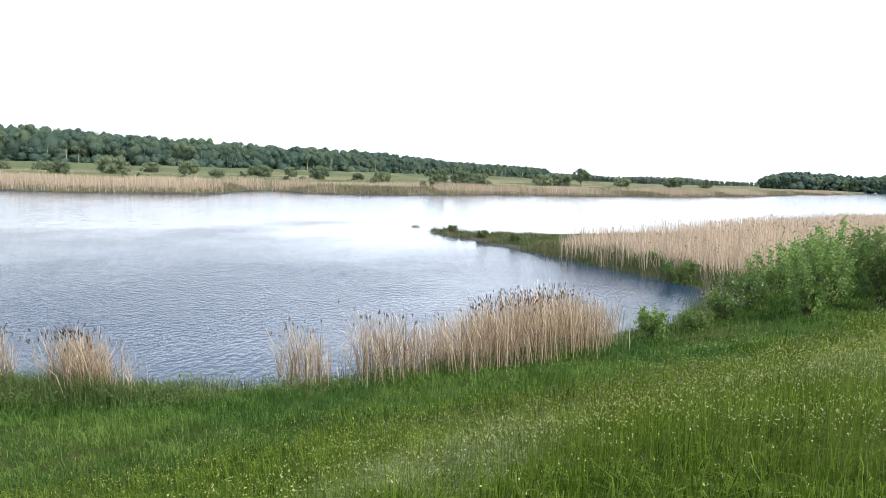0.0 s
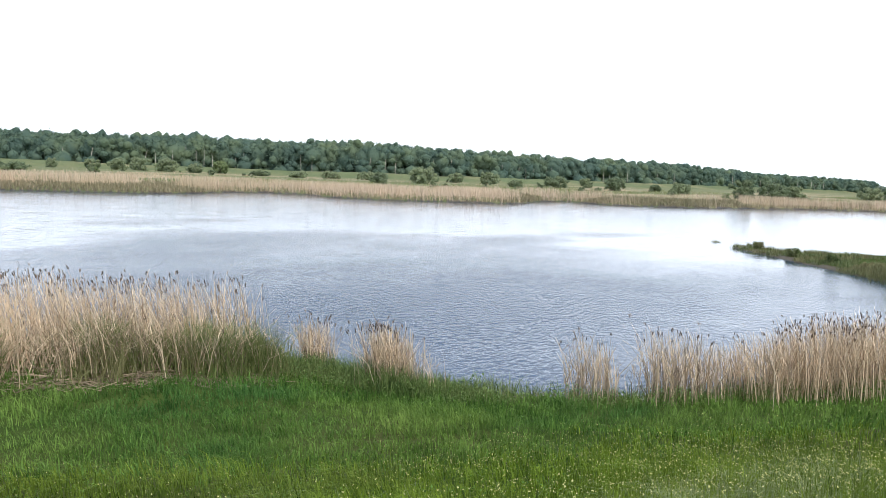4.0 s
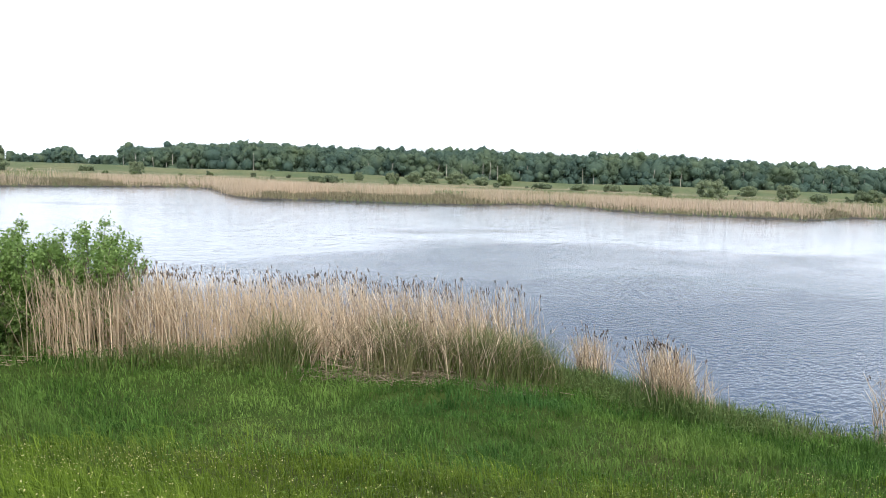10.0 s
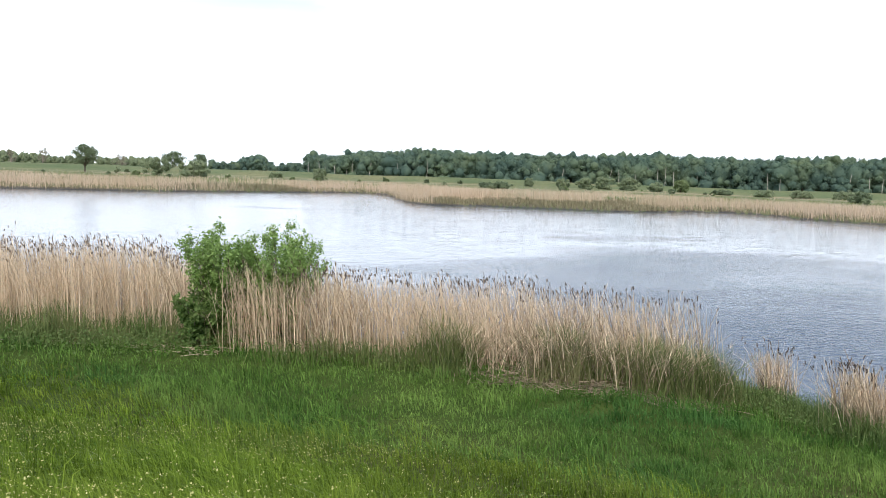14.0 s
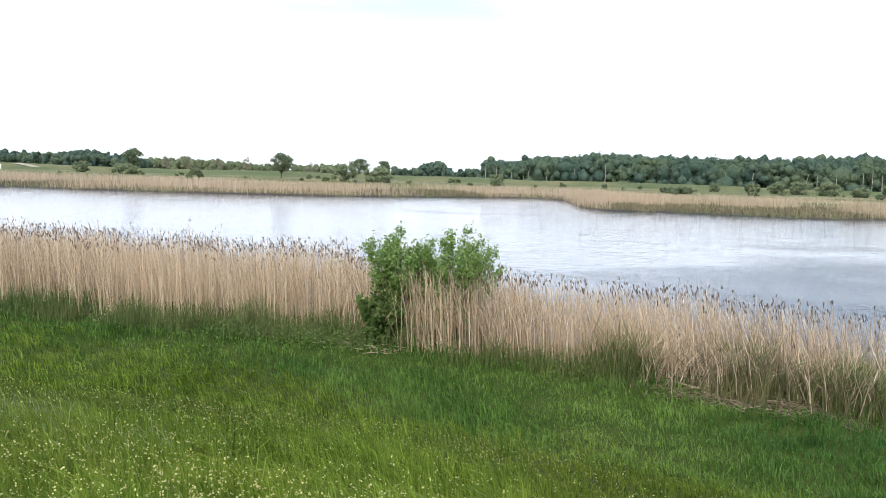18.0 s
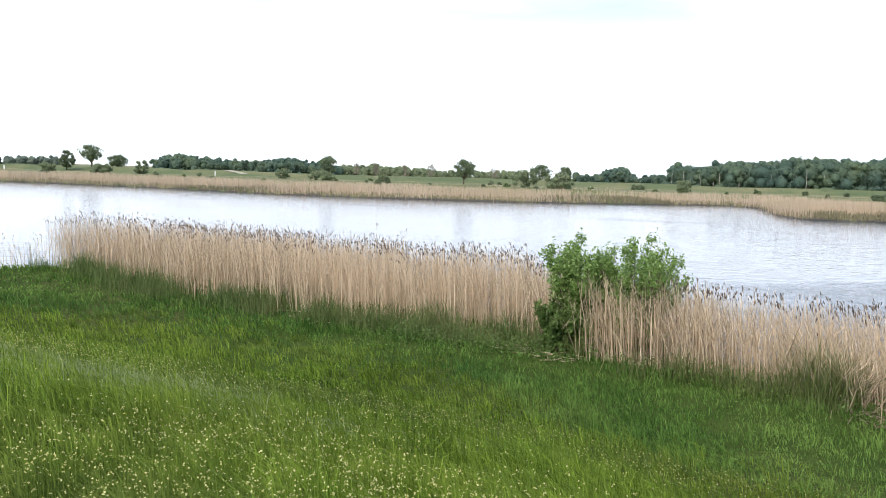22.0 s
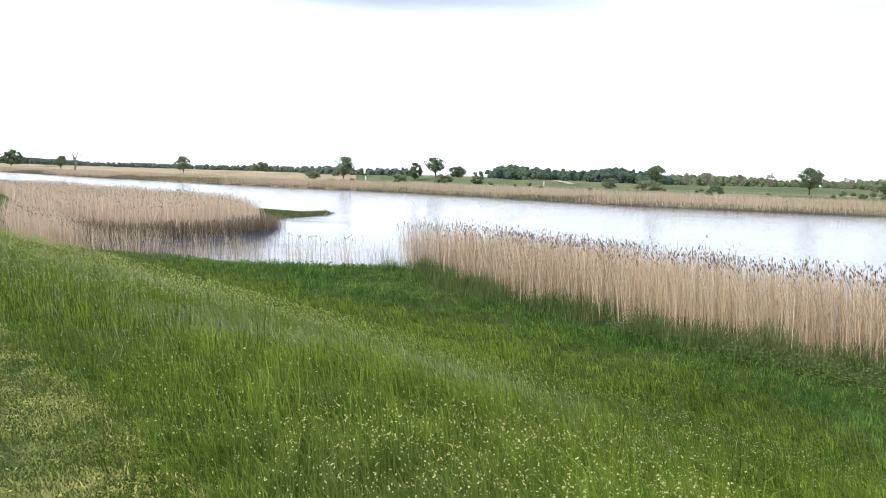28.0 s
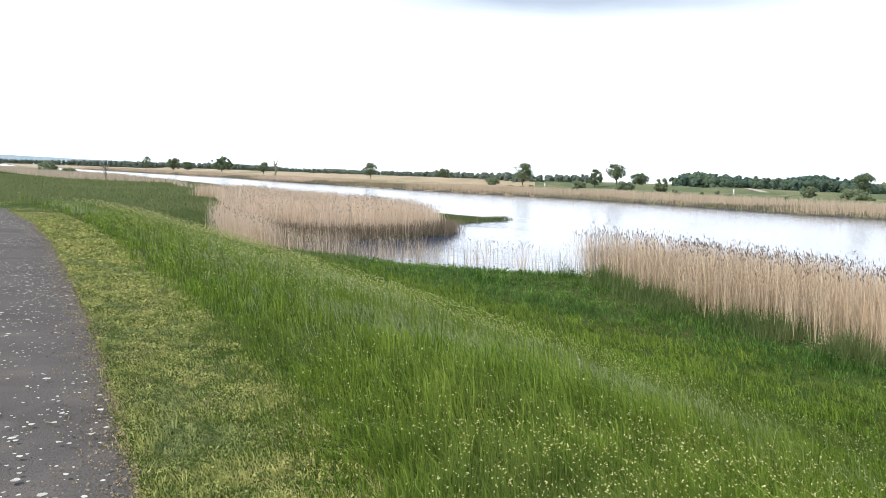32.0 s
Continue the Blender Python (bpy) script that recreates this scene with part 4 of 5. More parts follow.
shoots("spit_herbs", along([(66.2, 14.6), (66.8, 15.1)], 260, 0.22), 0.5, "small tuft of rushes standing off the tip of the spit", M_SPIT, 0.03)
shoots("spit_herbs", along([(40.5, -4.4), (44, -1.6), (48, 1.2), (51, 2.6)], 5200, 0.8), 0.75, "rank nettles and herbs before the spit reeds", M_SPIT, 0.03, gaps=-0.2)


def lying(name, xy, label, long=(0.4, 1.3), way=0.6, wide=0.007, material=None, stray=0.45):
    """Stalks thrown flat on the ground, mostly along one way."""
    base = on_ground(xy)
    n = len(xy)
    a, half = RNG.normal(way, stray, n), RNG.uniform(*long, n) / 2
    run = np.stack([np.cos(a), np.sin(a)], -1) * half[:, None]
    rise = 0.02 + (0.16 if long[1] > 0.6 else 0.07) * RNG.random(n) ** 2
    tilt = RNG.normal(0, 0.14, n) * half
    side = np.stack([-np.sin(a), np.cos(a), RNG.normal(0, 0.8, n)], -1) * (wide * RNG.uniform(0.4, 0.7, n))[:, None]
    ends = []
    for s in (-1, 1):
        c = base.copy()
        c[:, :2] += run * s
        c[:, 2] = height(c[:, 0], c[:, 1]).clip(0) + np.maximum(rise + s * tilt, 0.01)
        ends += [c - side, c + side]
    pile = Pile()
    pile.add(np.stack(ends, 1), np.asarray([[0, 1, 3], [0, 3, 2]])[None] + (np.arange(n) * 4)[:, None, None])
    return tagged(new(name, pile.mesh(name, material or M_REED)), label, "reeds", kind="stuff")


lying("fallen_reeds", along([(7.4, 14.0), (9.2, 12.6), (10.2, 11.95), (11.6, 11.7)], 1300, 0.36), "mat of old straw pressed flat before the reeds", (0.08, 0.45), wide=0.009, material=M_OLD_REED, stray=1.2)
lying("fallen_reeds", along([(8.2, 13.8), (9.6, 12.8), (11.2, 12.3)], 260, 0.28), "brown stalks slumped at the foot of the stand", (0.4, 1.1), -0.7, material=M_OLD_REED, stray=0.6)
lying("fallen_reeds", along([(1.3, 18.5), (2.2, 17.6), (2.8, 17.4)], 120, 0.22), "short dry stalks fallen beside the willow", (0.12, 0.4), 2.6, stray=0.9)
lying("fallen_reeds", along(front_left[:3], 260, 0.35), "broken stalks at the foot of the reed bed", (0.15, 0.5), 2.7, stray=0.9)
reed_bed("bent_reeds", along([(7.2, 14.8), (8.8, 13.7), (10.6, 12.7), (11.6, 12.6)], 500, 0.25), 1.15, "dry reeds bent over at the edge of the stand", head=0.1, lean=0.75, wind=-0.6)
reed_bed("reed_bed", scatter([(-130, 88), (-200, 126), (-290, 160), (-420, 196), (-600, 250), (-600, 222), (-420, 160), (-262, 112), (-207, 100), (-190, 106), (-180, 113), (-150, 96)], 14000), 1.1, "distant reed belt along the near bank", wide=0.12, leaves=0, head=0, material=M_FAR_REED)
shoots("nettle_patch", scatter([(-44, 27), (-58, 36), (-63, 41), (-52, 36), (-43, 30.5)], 5000), 0.7, "dark green nettles at the end of the reeds", M_RUSH, 0.06)
# leafy herbs before the reeds
xy = np.concatenate([along([(2.4, 17.6), (0.6, 18.7), (-1.6, 19.7)], 2600, 0.45), along(front_left, 1500, 0.5), along(front_right[:4], 1200, 0.4)])
pile = Pile()
c = on_ground(xy)
c[:, 2] += RNG.uniform(0.03, 0.38, len(xy))
cards(pile, c, RNG.uniform(0.02, 0.045, len(xy)), 0.3, 0.6)
tagged(new("leafy_herbs", pile.mesh("leafy_herbs", M_SCRUB)), "low broad-leaved green herbs before the reeds", "herbs", kind="stuff")
xy = np.concatenate([along([(12.4, 12.0), (12.9, 11.0), (12.6, 9.8), (12.7, 8.4), (13.4, 7.0)], 3200, 0.4), along([(14.2, 6.3), (15.4, 5.0), (17.6, 2.9), (20.4, 0.2), (23.0, -2.2)], 3000, 0.3)])
pile = Pile()
c = on_ground(xy)
lump = np.array([0.6 + 0.6 * noise.noise((p[0] * 1.1, p[1] * 1.1, 91)) for p in xy])
c[:, 2] += RNG.uniform(0.03, 0.55, len(xy)) * lump
cards(pile, c, RNG.uniform(0.018, 0.042, len(xy)), 0.3, 0.5)
tagged(new("leafy_herbs", pile.mesh("leafy_herbs", M_SCRUB)), "nettles and leafy herbs along the river bank", "herbs", kind="stuff")
spit_tip = [(-47.5, 62), (-49, 68), (-50, 75)]
shoots("bank_herbs", along(spit_tip, 2400, 0.55), 0.45, "low green reeds on the narrow spit", wide=0.05)

# far bank: a deep reed belt with greener sedge
bank = FAR_SHORE_UP[3:] + FAR_SHORE[:-2]
off = along(bank, 330000, 14)
dist = off_line(FAR_LINE, off[:, 0], off[:, 1])
patch = np.array([noise.noise((p[0] * 0.022, p[1] * 0.022, 0)) + 0.4 * noise.noise((p[0] * 0.09, p[1] * 0.09, 5)) for p in off])
dry = ~inside(RIVER, off[:, 0], off[:, 1]) & (dist < 25 + 14 * patch)
off, patch, dist = off[dry], patch[dry], dist[dry]
right_bank = off[:, 0] > 126
# darker sedge along the front: real greens, with foot shade put into their colour
green = (patch > 0.27) | (right_bank & (patch > -0.12)) | ((dist < 7 * RNG.random(len(dist))) & (RNG.random(len(dist)) < 0.45))
reed_bed("far_reeds", off[~green], 1.65, "tan reed belt along the far river bank", wide=0.062, leaves=0, head=0.0, material=M_FAR_REED, steps=1)
shoots("far_sedge", off[green], 1.0, "green and brown sedge on the far bank", M_FAR_GREEN, 0.14)
# rough dry and green tufts over the floodplain
tuft = along([polar(a, d) for a, d in ((60, 560), (45, 330), (33, 250), (15, 215), (0, 205), (-15, 235), (-30, 190), (-50, 195), (-65, 210), (-75, 235), (-86, 300), (-97, 420))], 70000, 45)
tuft = tuft[~inside(RIVER, tuft[:, 0], tuft[:, 1]) & (off_line(FAR_LINE, tuft[:, 0], tuft[:, 1]) < off_line(NEAR_LINE, tuft[:, 0], tuft[:, 1]))]
lot = np.array([noise.noise((p[0] * 0.012, p[1] * 0.03, 8)) for p in tuft])
shoots("floodplain_straw", tuft[lot > 0.02], 0.75, "dry straw-coloured grass on the floodplain", M_FAR_REED, 0.13)
shoots("floodplain_grass", tuft[lot <= 0.02], 0.6, "rough green grass on the floodplain", M_PASTURE, 0.14)
rim = along(bank, 5000, 1.0)
rim = rim[~inside(RIVER, rim[:, 0], rim[:, 1])]
shoots("far_rim", rim, 0.7, "dark green rushes at the far water line", M_FAR_GREEN, 0.12)


# ---- bushes and trees ----
def leaf_cloud(pile, blobs, count, size, loose=0.5, reach=1.06):
    """Leaves over the shells of the blobs (x, y, z, rx, rz)."""
    b = np.array(blobs, float)
    pick = RNG.choice(len(b), count, p=(b[:, 3] ** 2) / (b[:, 3] ** 2).sum())
    way = RNG.normal(size=(count, 3))
    way /= np.linalg.norm(way, axis=1)[:, None]
    c = b[pick, :3] + way * np.stack([b[pick, 3], b[pick, 3], b[pick, 4]], -1) * RNG.uniform(0.72, reach, count)[:, None]
    cards(pile, c, size * RNG.uniform(0.6, 1.4, count), 0.2, 0.7, way + (0, 0, 0.35), loose)


ICO = bmesh.new()
bmesh.ops.create_icosphere(ICO, subdivisions=1, radius=1)
ICO_CO = np.array([v.co[:] for v in ICO.verts])
ICO_TRIS = np.array([[v.index for v in f.verts] for f in ICO.faces])
ICO.free()


def heart(pile, centre, rx, rz, rng):
    """A knobbly inner mass of a crown."""
    k = np.array([rng.uniform(0.88, 1.1) for _ in ICO_CO])[:, None]
    pile.add(ICO_CO * k * (rx, rx, rz) + centre, ICO_TRIS)


def crown_blobs(h0, h1, wide, lumps, rng, flat=1.0, top=0.75, lump=(0.26, 0.46)):
    """Lumps filling a crown between two heights."""
    out = []
    for _ in range(lumps):
        s = rng.uniform(0, 1)
        reach = wide * (math.sin(math.pi * (0.12 + 0.80 * s)) ** top)
        a, q = rng.uniform(0, 6.3), reach * math.sqrt(rng.uniform(0, 1)) * 0.85
        size = wide * rng.uniform(*lump)
        out.append((math.cos(a) * q, math.sin(a) * q, h0 + (h1 - h0) * s * 0.9, size, size * rng.uniform(0.6, 0.9) * flat))
    return out


def tree(name, az, d, top_el, wide, label, material, bole=0.25, lumps=14, leaves=900, size=0.28, bark=None, z=None, group="", sparse=False):
    """A tree or bush whose top stands at that elevation seen from the eye."""
    x, y = polar(az, d)
    z = float(height(np.array([x]), np.array([y]))[0]) if z is None else z
    tall = max(EYE[2] + d * math.tan(radians(top_el)) - z, 0.5)
    rng = random.Random(int(az * 97 + d * 13) % 100003)
    root = tagged(new(name), label, "bush" if "bush" in name or "scrub" in name else "tree", group)
    root.matrix_world = pose(x, y, z - 0.05, 0, 0, rng.uniform(0, 360))
    trunk, leaf = Pile(), Pile()
    h0 = tall * bole
    low_bush = bole < 0.1
    blobs = crown_blobs(h0 + (0.0 if low_bush else wide * 0.12), tall * 0.94, wide, lumps, rng, flat=1.15, top=0.4 if low_bush else 0.55, lump=(0.15, 0.28) if low_bush else (0.16, 0.29))
    r = max(0.05, tall * 0.022)
    tube(trunk, [(0, 0, -0.1), (rng.uniform(-.1, .1) * wide, rng.uniform(-.1, .1) * wide, h0), (rng.uniform(-.2, .2) * wide, rng.uniform(-.2, .2) * wide, tall * 0.8)], [r * 1.25, r, r * 0.35])
    bole_part = part("trunk", trunk.mesh("trunk", bark or M_BARK, True), root)
    for b in blobs[: 4 if low_bush else 12]:
        s, limb = rng.uniform(0.5, 1.0), Pile()
        tube(limb, [(0, 0, h0 * s), (b[0] * 0.5, b[1] * 0.5, h0 * s + (b[2] - h0 * s) * 0.6), (b[0], b[1], b[2])], [r * 0.55, r * 0.35, r * 0.12], 5)
        part("limb", limb.mesh("limb", bark or M_BARK, True), bole_part)
    if low_bush or (bole < 0.2 and not sparse):
        for b in blobs:
            heart(leaf, b[:3], b[3] * 0.66, b[4] * 0.66, rng)
    else:
        for b in blobs[::3] if not sparse else []:
            heart(leaf, b[:3], b[3] * 0.6, b[4] * 0.6, rng)
    leaf_cloud(leaf, blobs, leaves, size, 0.9)
    part("crown", leaf.mesh("crown", material), root)
    return root


def near_bush(x, y, tall, wide, label, material, stems=14, leaves=5000, size=0.055, name="willow_bush"):
    z = float(height(np.array([x]), np.array([y]))[0])
    rng = random.Random(int(x * 31 + y * 17))
    root = tagged(new(name), label, "bush")
    root.matrix_world = pose(x, y, max(z, 0) - 0.04)
    leaf = Pile()
    for k in range(stems):
        a, q = rng.uniform(0, 6.3), wide * math.sqrt(rng.uniform(0.02, 1))
        h = tall * rng.uniform(0.72, 1.0) * (1 - 0.16 * (q / wide) ** 2)
        p1, p2 = (math.cos(a) * q * 0.25, math.sin(a) * q * 0.25, h * 0.4), (math.cos(a) * q, math.sin(a) * q, h)
        wood = Pile()
        tube(wood, [(math.cos(a) * q * 0.08, math.sin(a) * q * 0.08, -0.05), p1, p2], [0.022, 0.015, 0.004], 4)
        part("stem", wood.mesh("stem", M_BARK), root)
        m = leaves // stems
        spray = 15
        at = np.clip(0.14 + 0.9 * RNG.random(spray) ** 0.75, 0.12, 1.0)
        side = RNG.normal(0, 1, (spray, 3)) * (wide * 0.22 * (1.10 - at)[:, None] + 0.02)
        pick = RNG.integers(0, spray, m)
        s = at[pick]
        c = np.stack([np.cos(a) * q * s**1.4, np.sin(a) * q * s**1.4, h * s], -1) + side[pick]
        c += RNG.normal(0, 1, (m, 3)) * np.array([0.05, 0.05, 0.085]) * (0.75 + 0.35 * wide)
        c[:, 2] = np.maximum(c[:, 2], 0.05)
        cards(leaf, c, size * RNG.uniform(0.6, 1.4, m), 0.1, 0.45)
    part("foliage", leaf.mesh("foliage", material), root)
    return root


near_bush(*WILLOWS[0], "green willow bush standing among dry reeds", M_WILLOW, 34, 17000, 0.042)
near_bush(*WILLOWS[1], "leafy willow bush grown into the reed bed", M_WILLOW, 32, 16000, 0.042)
near_bush(3.45, 18.75, 2.35, 0.8, "lower willow bush between two taller ones", M_WILLOW, 20, 8000, 0.042)
near_bush(2.3, 18.35, 1.3, 0.5, "low dark willow bush at the reed edge", M_SCRUB, 12, 4000)
near_bush(26.0, -7.0, 2.7, 1.15, "dense green shrub with upright shoots on the bank", M_WILLOW, 26, 5600, 0.058)
near_bush(27.2, -9.6, 3.1, 1.4, "tall green shrub above the bank", M_SCRUB, 28, 6500, 0.06)
near_bush(29.2, -8.6, 3.0, 1.3, "tall light green shrub with upright shoots", M_WILLOW, 26, 5600, 0.06)
near_bush(29.4, -5.7, 1.35, 1.2, "low sprawling bramble scrub at the water", M_SCRUB, 20, 2600, 0.06, "scrub")
near_bush(32.8, -7.6, 1.9, 1.4, "loose green scrub before the reeds", M_WILLOW, 18, 2600, 0.07, "scrub")
near_bush(35.5, -9.5, 2.2, 1.3, "thin leafy scrub growing in the reeds", M_WILLOW, 18, 2400, 0.07, "scrub")
near_bush(31.0, -10.5, 2.4, 1.5, "broad scrub behind the tall shrubs", M_SCRUB, 18, 3600, 0.07, "scrub")
near_bush(26.8, -4.6, 1.0, 0.85, "low leafy scrub with white blossom beside the bay", M_SCRUB, 16, 2200, 0.05, "scrub")
near_bush(22.9, -2.0, 0.95, 0.5, "small light green bush on the bank", M_WILLOW, 12, 1500, 0.055, "small_bush")
near_bush(24.4, -3.4, 0.6, 0.6, "low dark green bush in the grass", M_SCRUB, 10, 2000, 0.045, "small_bush")
near_bush(37.5, -4.4, 1.1, 0.9, "green bush at the root of the spit", M_SCRUB, 12, 1600, 0.075, "small_bush")
near_bush(42.0, -3.4, 1.0, 0.9, "green bush on the spit", M_SCRUB, 12, 1600, 0.075, "small_bush")
for x, y, tall, wide in ((46.6, -0.5, 0.75, 0.7), (50.2, 2.3, 0.6, 0.8), (53.8, 4.9, 0.7, 0.6), (57.2, 7.6, 0.5, 0.7), (61.6, 10.9, 0.5, 0.7)):
    near_bush(x, y, tall, wide, "low green scrub on the edge of the spit", M_SPIT, 10, 900, 0.07, "scrub")
# white blossom on the scrub and a few bare twigs
pile = Pile()
for x, y, tall, wide, count in ((26.8, -4.6, 0.95, 0.75, 55), (28.6, -5.4, 1.2, 0.9, 40), (27.6, -5.2, 0.8, 0.6, 25)):
    c = np.stack([RNG.normal(x, wide * 0.5, count), RNG.normal(y, wide * 0.5, count), RNG.uniform(0.45, 1.0, count) * tall + 0.35], -1)
    cards(pile, c, RNG.uniform(0.02, 0.035, count), 0.2, 0.9)
tagged(new("blossom", pile.mesh("blossom", M_PETAL)), "white blossom on the low scrub", "blossom", kind="stuff")
twigs = Pile()
for k in range(9):
    x, y = 28.4 + RNG.normal(0, 0.35), -4.4 + RNG.normal(0, 0.35)
    tip = (x + RNG.normal(0, 0.35), y + RNG.normal(0, 0.35), RNG.uniform(1.5, 2.6))
    tube(twigs, [(x, y, 0.0), ((x + tip[0]) / 2 + RNG.normal(0, 0.08), (y + tip[1]) / 2, tip[2] * 0.55), tip], [0.016, 0.011, 0.004], 4)
tagged(new("bare_twigs", twigs.mesh("bare_twigs", M_DEAD)), "pale bare twigs standing over the scrub", "twigs", kind="stuff")

# shrubs and trees of the floodplain
for az, d, el, wide, kind in ((-78.8, 235, 0.43, 2.7, 0), (-80.7, 240, 0.25, 2.9, 0), (-82.2, 250, 0.14, 2.0, 1), (-86.6, 330, 0.20, 3.2, 1), (-88.1, 330, 0.18, 3.6, 0), (-70.3, 275, 0.28, 2.7, 0),
                              (-66.1, 300, 0.19, 3.4, 0), (-63.1, 270, -0.28, 2.2, 1), (-61.2, 330, 0.32, 3.3, 1), (-56.3, 265, 0.42, 3.8, 1), (-53.0, 250, -0.10, 2.2, 0), (-52.2, 300, -0.12, 3.0, 1),
                              (-58.6, 320, 0.12, 2.6, 1), (-68.2, 330, 0.15, 2.0, 1), (-74.8, 270, 0.0, 2.6, 1), (-73.0, 300, -0.20, 1.8, 0), (-41.7, 335, 0.34, 2.6, 2), (-38.2, 335, 0.30, 3.6, 1),
                              (-36.4, 340, 0.36, 3.4, 1), (-35.0, 335, 0.25, 2.8, 1), (-33.4, 345, 0.15, 2.2, 1), (-40.0, 325, 0.0, 2.4, 1), (-28.9, 255, -0.38, 2.4, 0), (-27.9, 262, -0.42, 1.9, 0), (-31.0, 340, 0.10, 1.7, 1),
                              (-15.6, 290, 0.20, 2.2, 1), (-4.4, 280, 0.62, 3.4, 1), (-6.9, 275, 0.52, 3.9, 1), (-12.5, 330, -0.25, 2.2, 1), (13.3, 330, 0.17, 2.0, 1), (22.9, 350, 0.44, 2.4, 1),
                              (25.4, 350, 0.03, 3.2, 1), (6.0, 330, 0.0, 1.8, 1), (28.6, 380, 0.05, 2.8, 1), (34.9, 400, 0.10, 2.6, 1), (-92.3, 420, 0.12, 3.6, 1), (-95.9, 460, 0.34, 4.2, 0), (-98.0, 520, 0.13, 3.0, 0),
                              (-44.5, 300, -0.35, 2.0, 0), (-47.2, 290, -0.25, 2.4, 1), (-49.6, 300, -0.2, 2.8, 1), (65.6, 420, 0.11, 3.4, 1), (64.3, 380, -0.35, 2.2, 0), (10.6, 310, 0.0, 4.0, 1)):
    wide *= 1.55
    stuff = (M_TREE, M_GREY_LEAF, M_LIGHT_BUSH)[kind]
    tree("bush", az, d, el, wide, ("rounded dark green bush on the floodplain", "rounded grey-green willow bush on the floodplain", "light green bush before the dike")[kind], stuff, 0.04, 38, 2400, 0.21, group="floodplain bushes")
rng = random.Random(12)
for k in range(64):
    az = rng.uniform(-84, 34)
    d = rng.uniform(215, 345)
    wide = rng.uniform(0.7, 1.9)
    x, y = polar(az, d)
    if inside(RIVER, np.array([x]), np.array([y]))[0]:
        continue
    ground_z = float(height(np.array([x]), np.array([y]))[0])
    el = math.degrees(math.atan2(ground_z + wide * rng.uniform(0.9, 1.5) - EYE[2], d))
    tree("shrub_bush", az, d, el, wide, "small low bush in the floodplain grass", rng.choice((M_TREE, M_GREY_LEAF, M_LIGHT_BUSH)), 0.03, 14, 520, 0.20, group="small floodplain bushes")
for az, d, el, wide, bole, label in ((0.1, 316, 1.24, 3.6, 0.28, "spreading dark oak on the floodplain"), (10.1, 316, 1.16, 2.9, 0.30, "slim dark oak above a thicket"), (27.5, 420, 0.98, 2.6, 0.15, "round dense tree on the dike foot"),
                                     (26.0, 420, 1.35, 4.2, 0.35, "open spreading tree with a bare trunk"), (32.7, 420, 1.22, 4.4, 0.25, "broad dark tree beyond the far bank"), (43.9, 560, 0.84, 4.0, 0.2, "dark tree on the far bank"),
                                     (38.6, 620, 0.60, 5.0, 0.15, "broad low tree beyond the far bank"), (54.5, 900, 0.92, 8.5, 0.1, "large dark tree far up the river"), (57.7, 900, 0.68, 6.0, 0.1, "dark round tree far up the river"),
                                     (59.5, 950, 0.72, 4.0, 0.2, "small far tree by the river"), (51.6, 640, 0.66, 3.0, 0.2, "small green tree beside a dead trunk"), (-89.4, 420, 0.72, 3.6, 0.22, "lone round tree on the floodplain"),
                                     (56.8, 930, 0.45, 4.0, 0.1, "small dark tree far up the river"), (-5.5, 440, 1.00, 4.6, 0.3, "tall tree behind the willow bushes"), (-7.3, 440, 0.93, 3.4, 0.2, "tall dark tree behind the willow bushes"),
                                     (24.4, 440, 0.72, 3.6, 0.2, "light thin tree on the dike")):
    tree("tree", az, d, el, wide * 1.55, label, M_TREE, bole, 54, 3800, 0.25, group="floodplain trees")


for az, d, el, wide in ((2.6, 470, 0.92, 3.4), (4.4, 470, 0.72, 3.0), (-2.2, 470, 0.68, 5.6), (8.0, 470, 0.78, 3.2), (24.3, 455, 0.70, 4.0), (6.6, 480, 0.84, 3.4)):
    tree("tree", az, d, el, wide, "pale thin tree just coming into leaf", M_PALE_LEAF, 0.25, 26, 900, 0.22, M_DEAD, group="pale trees", sparse=True)


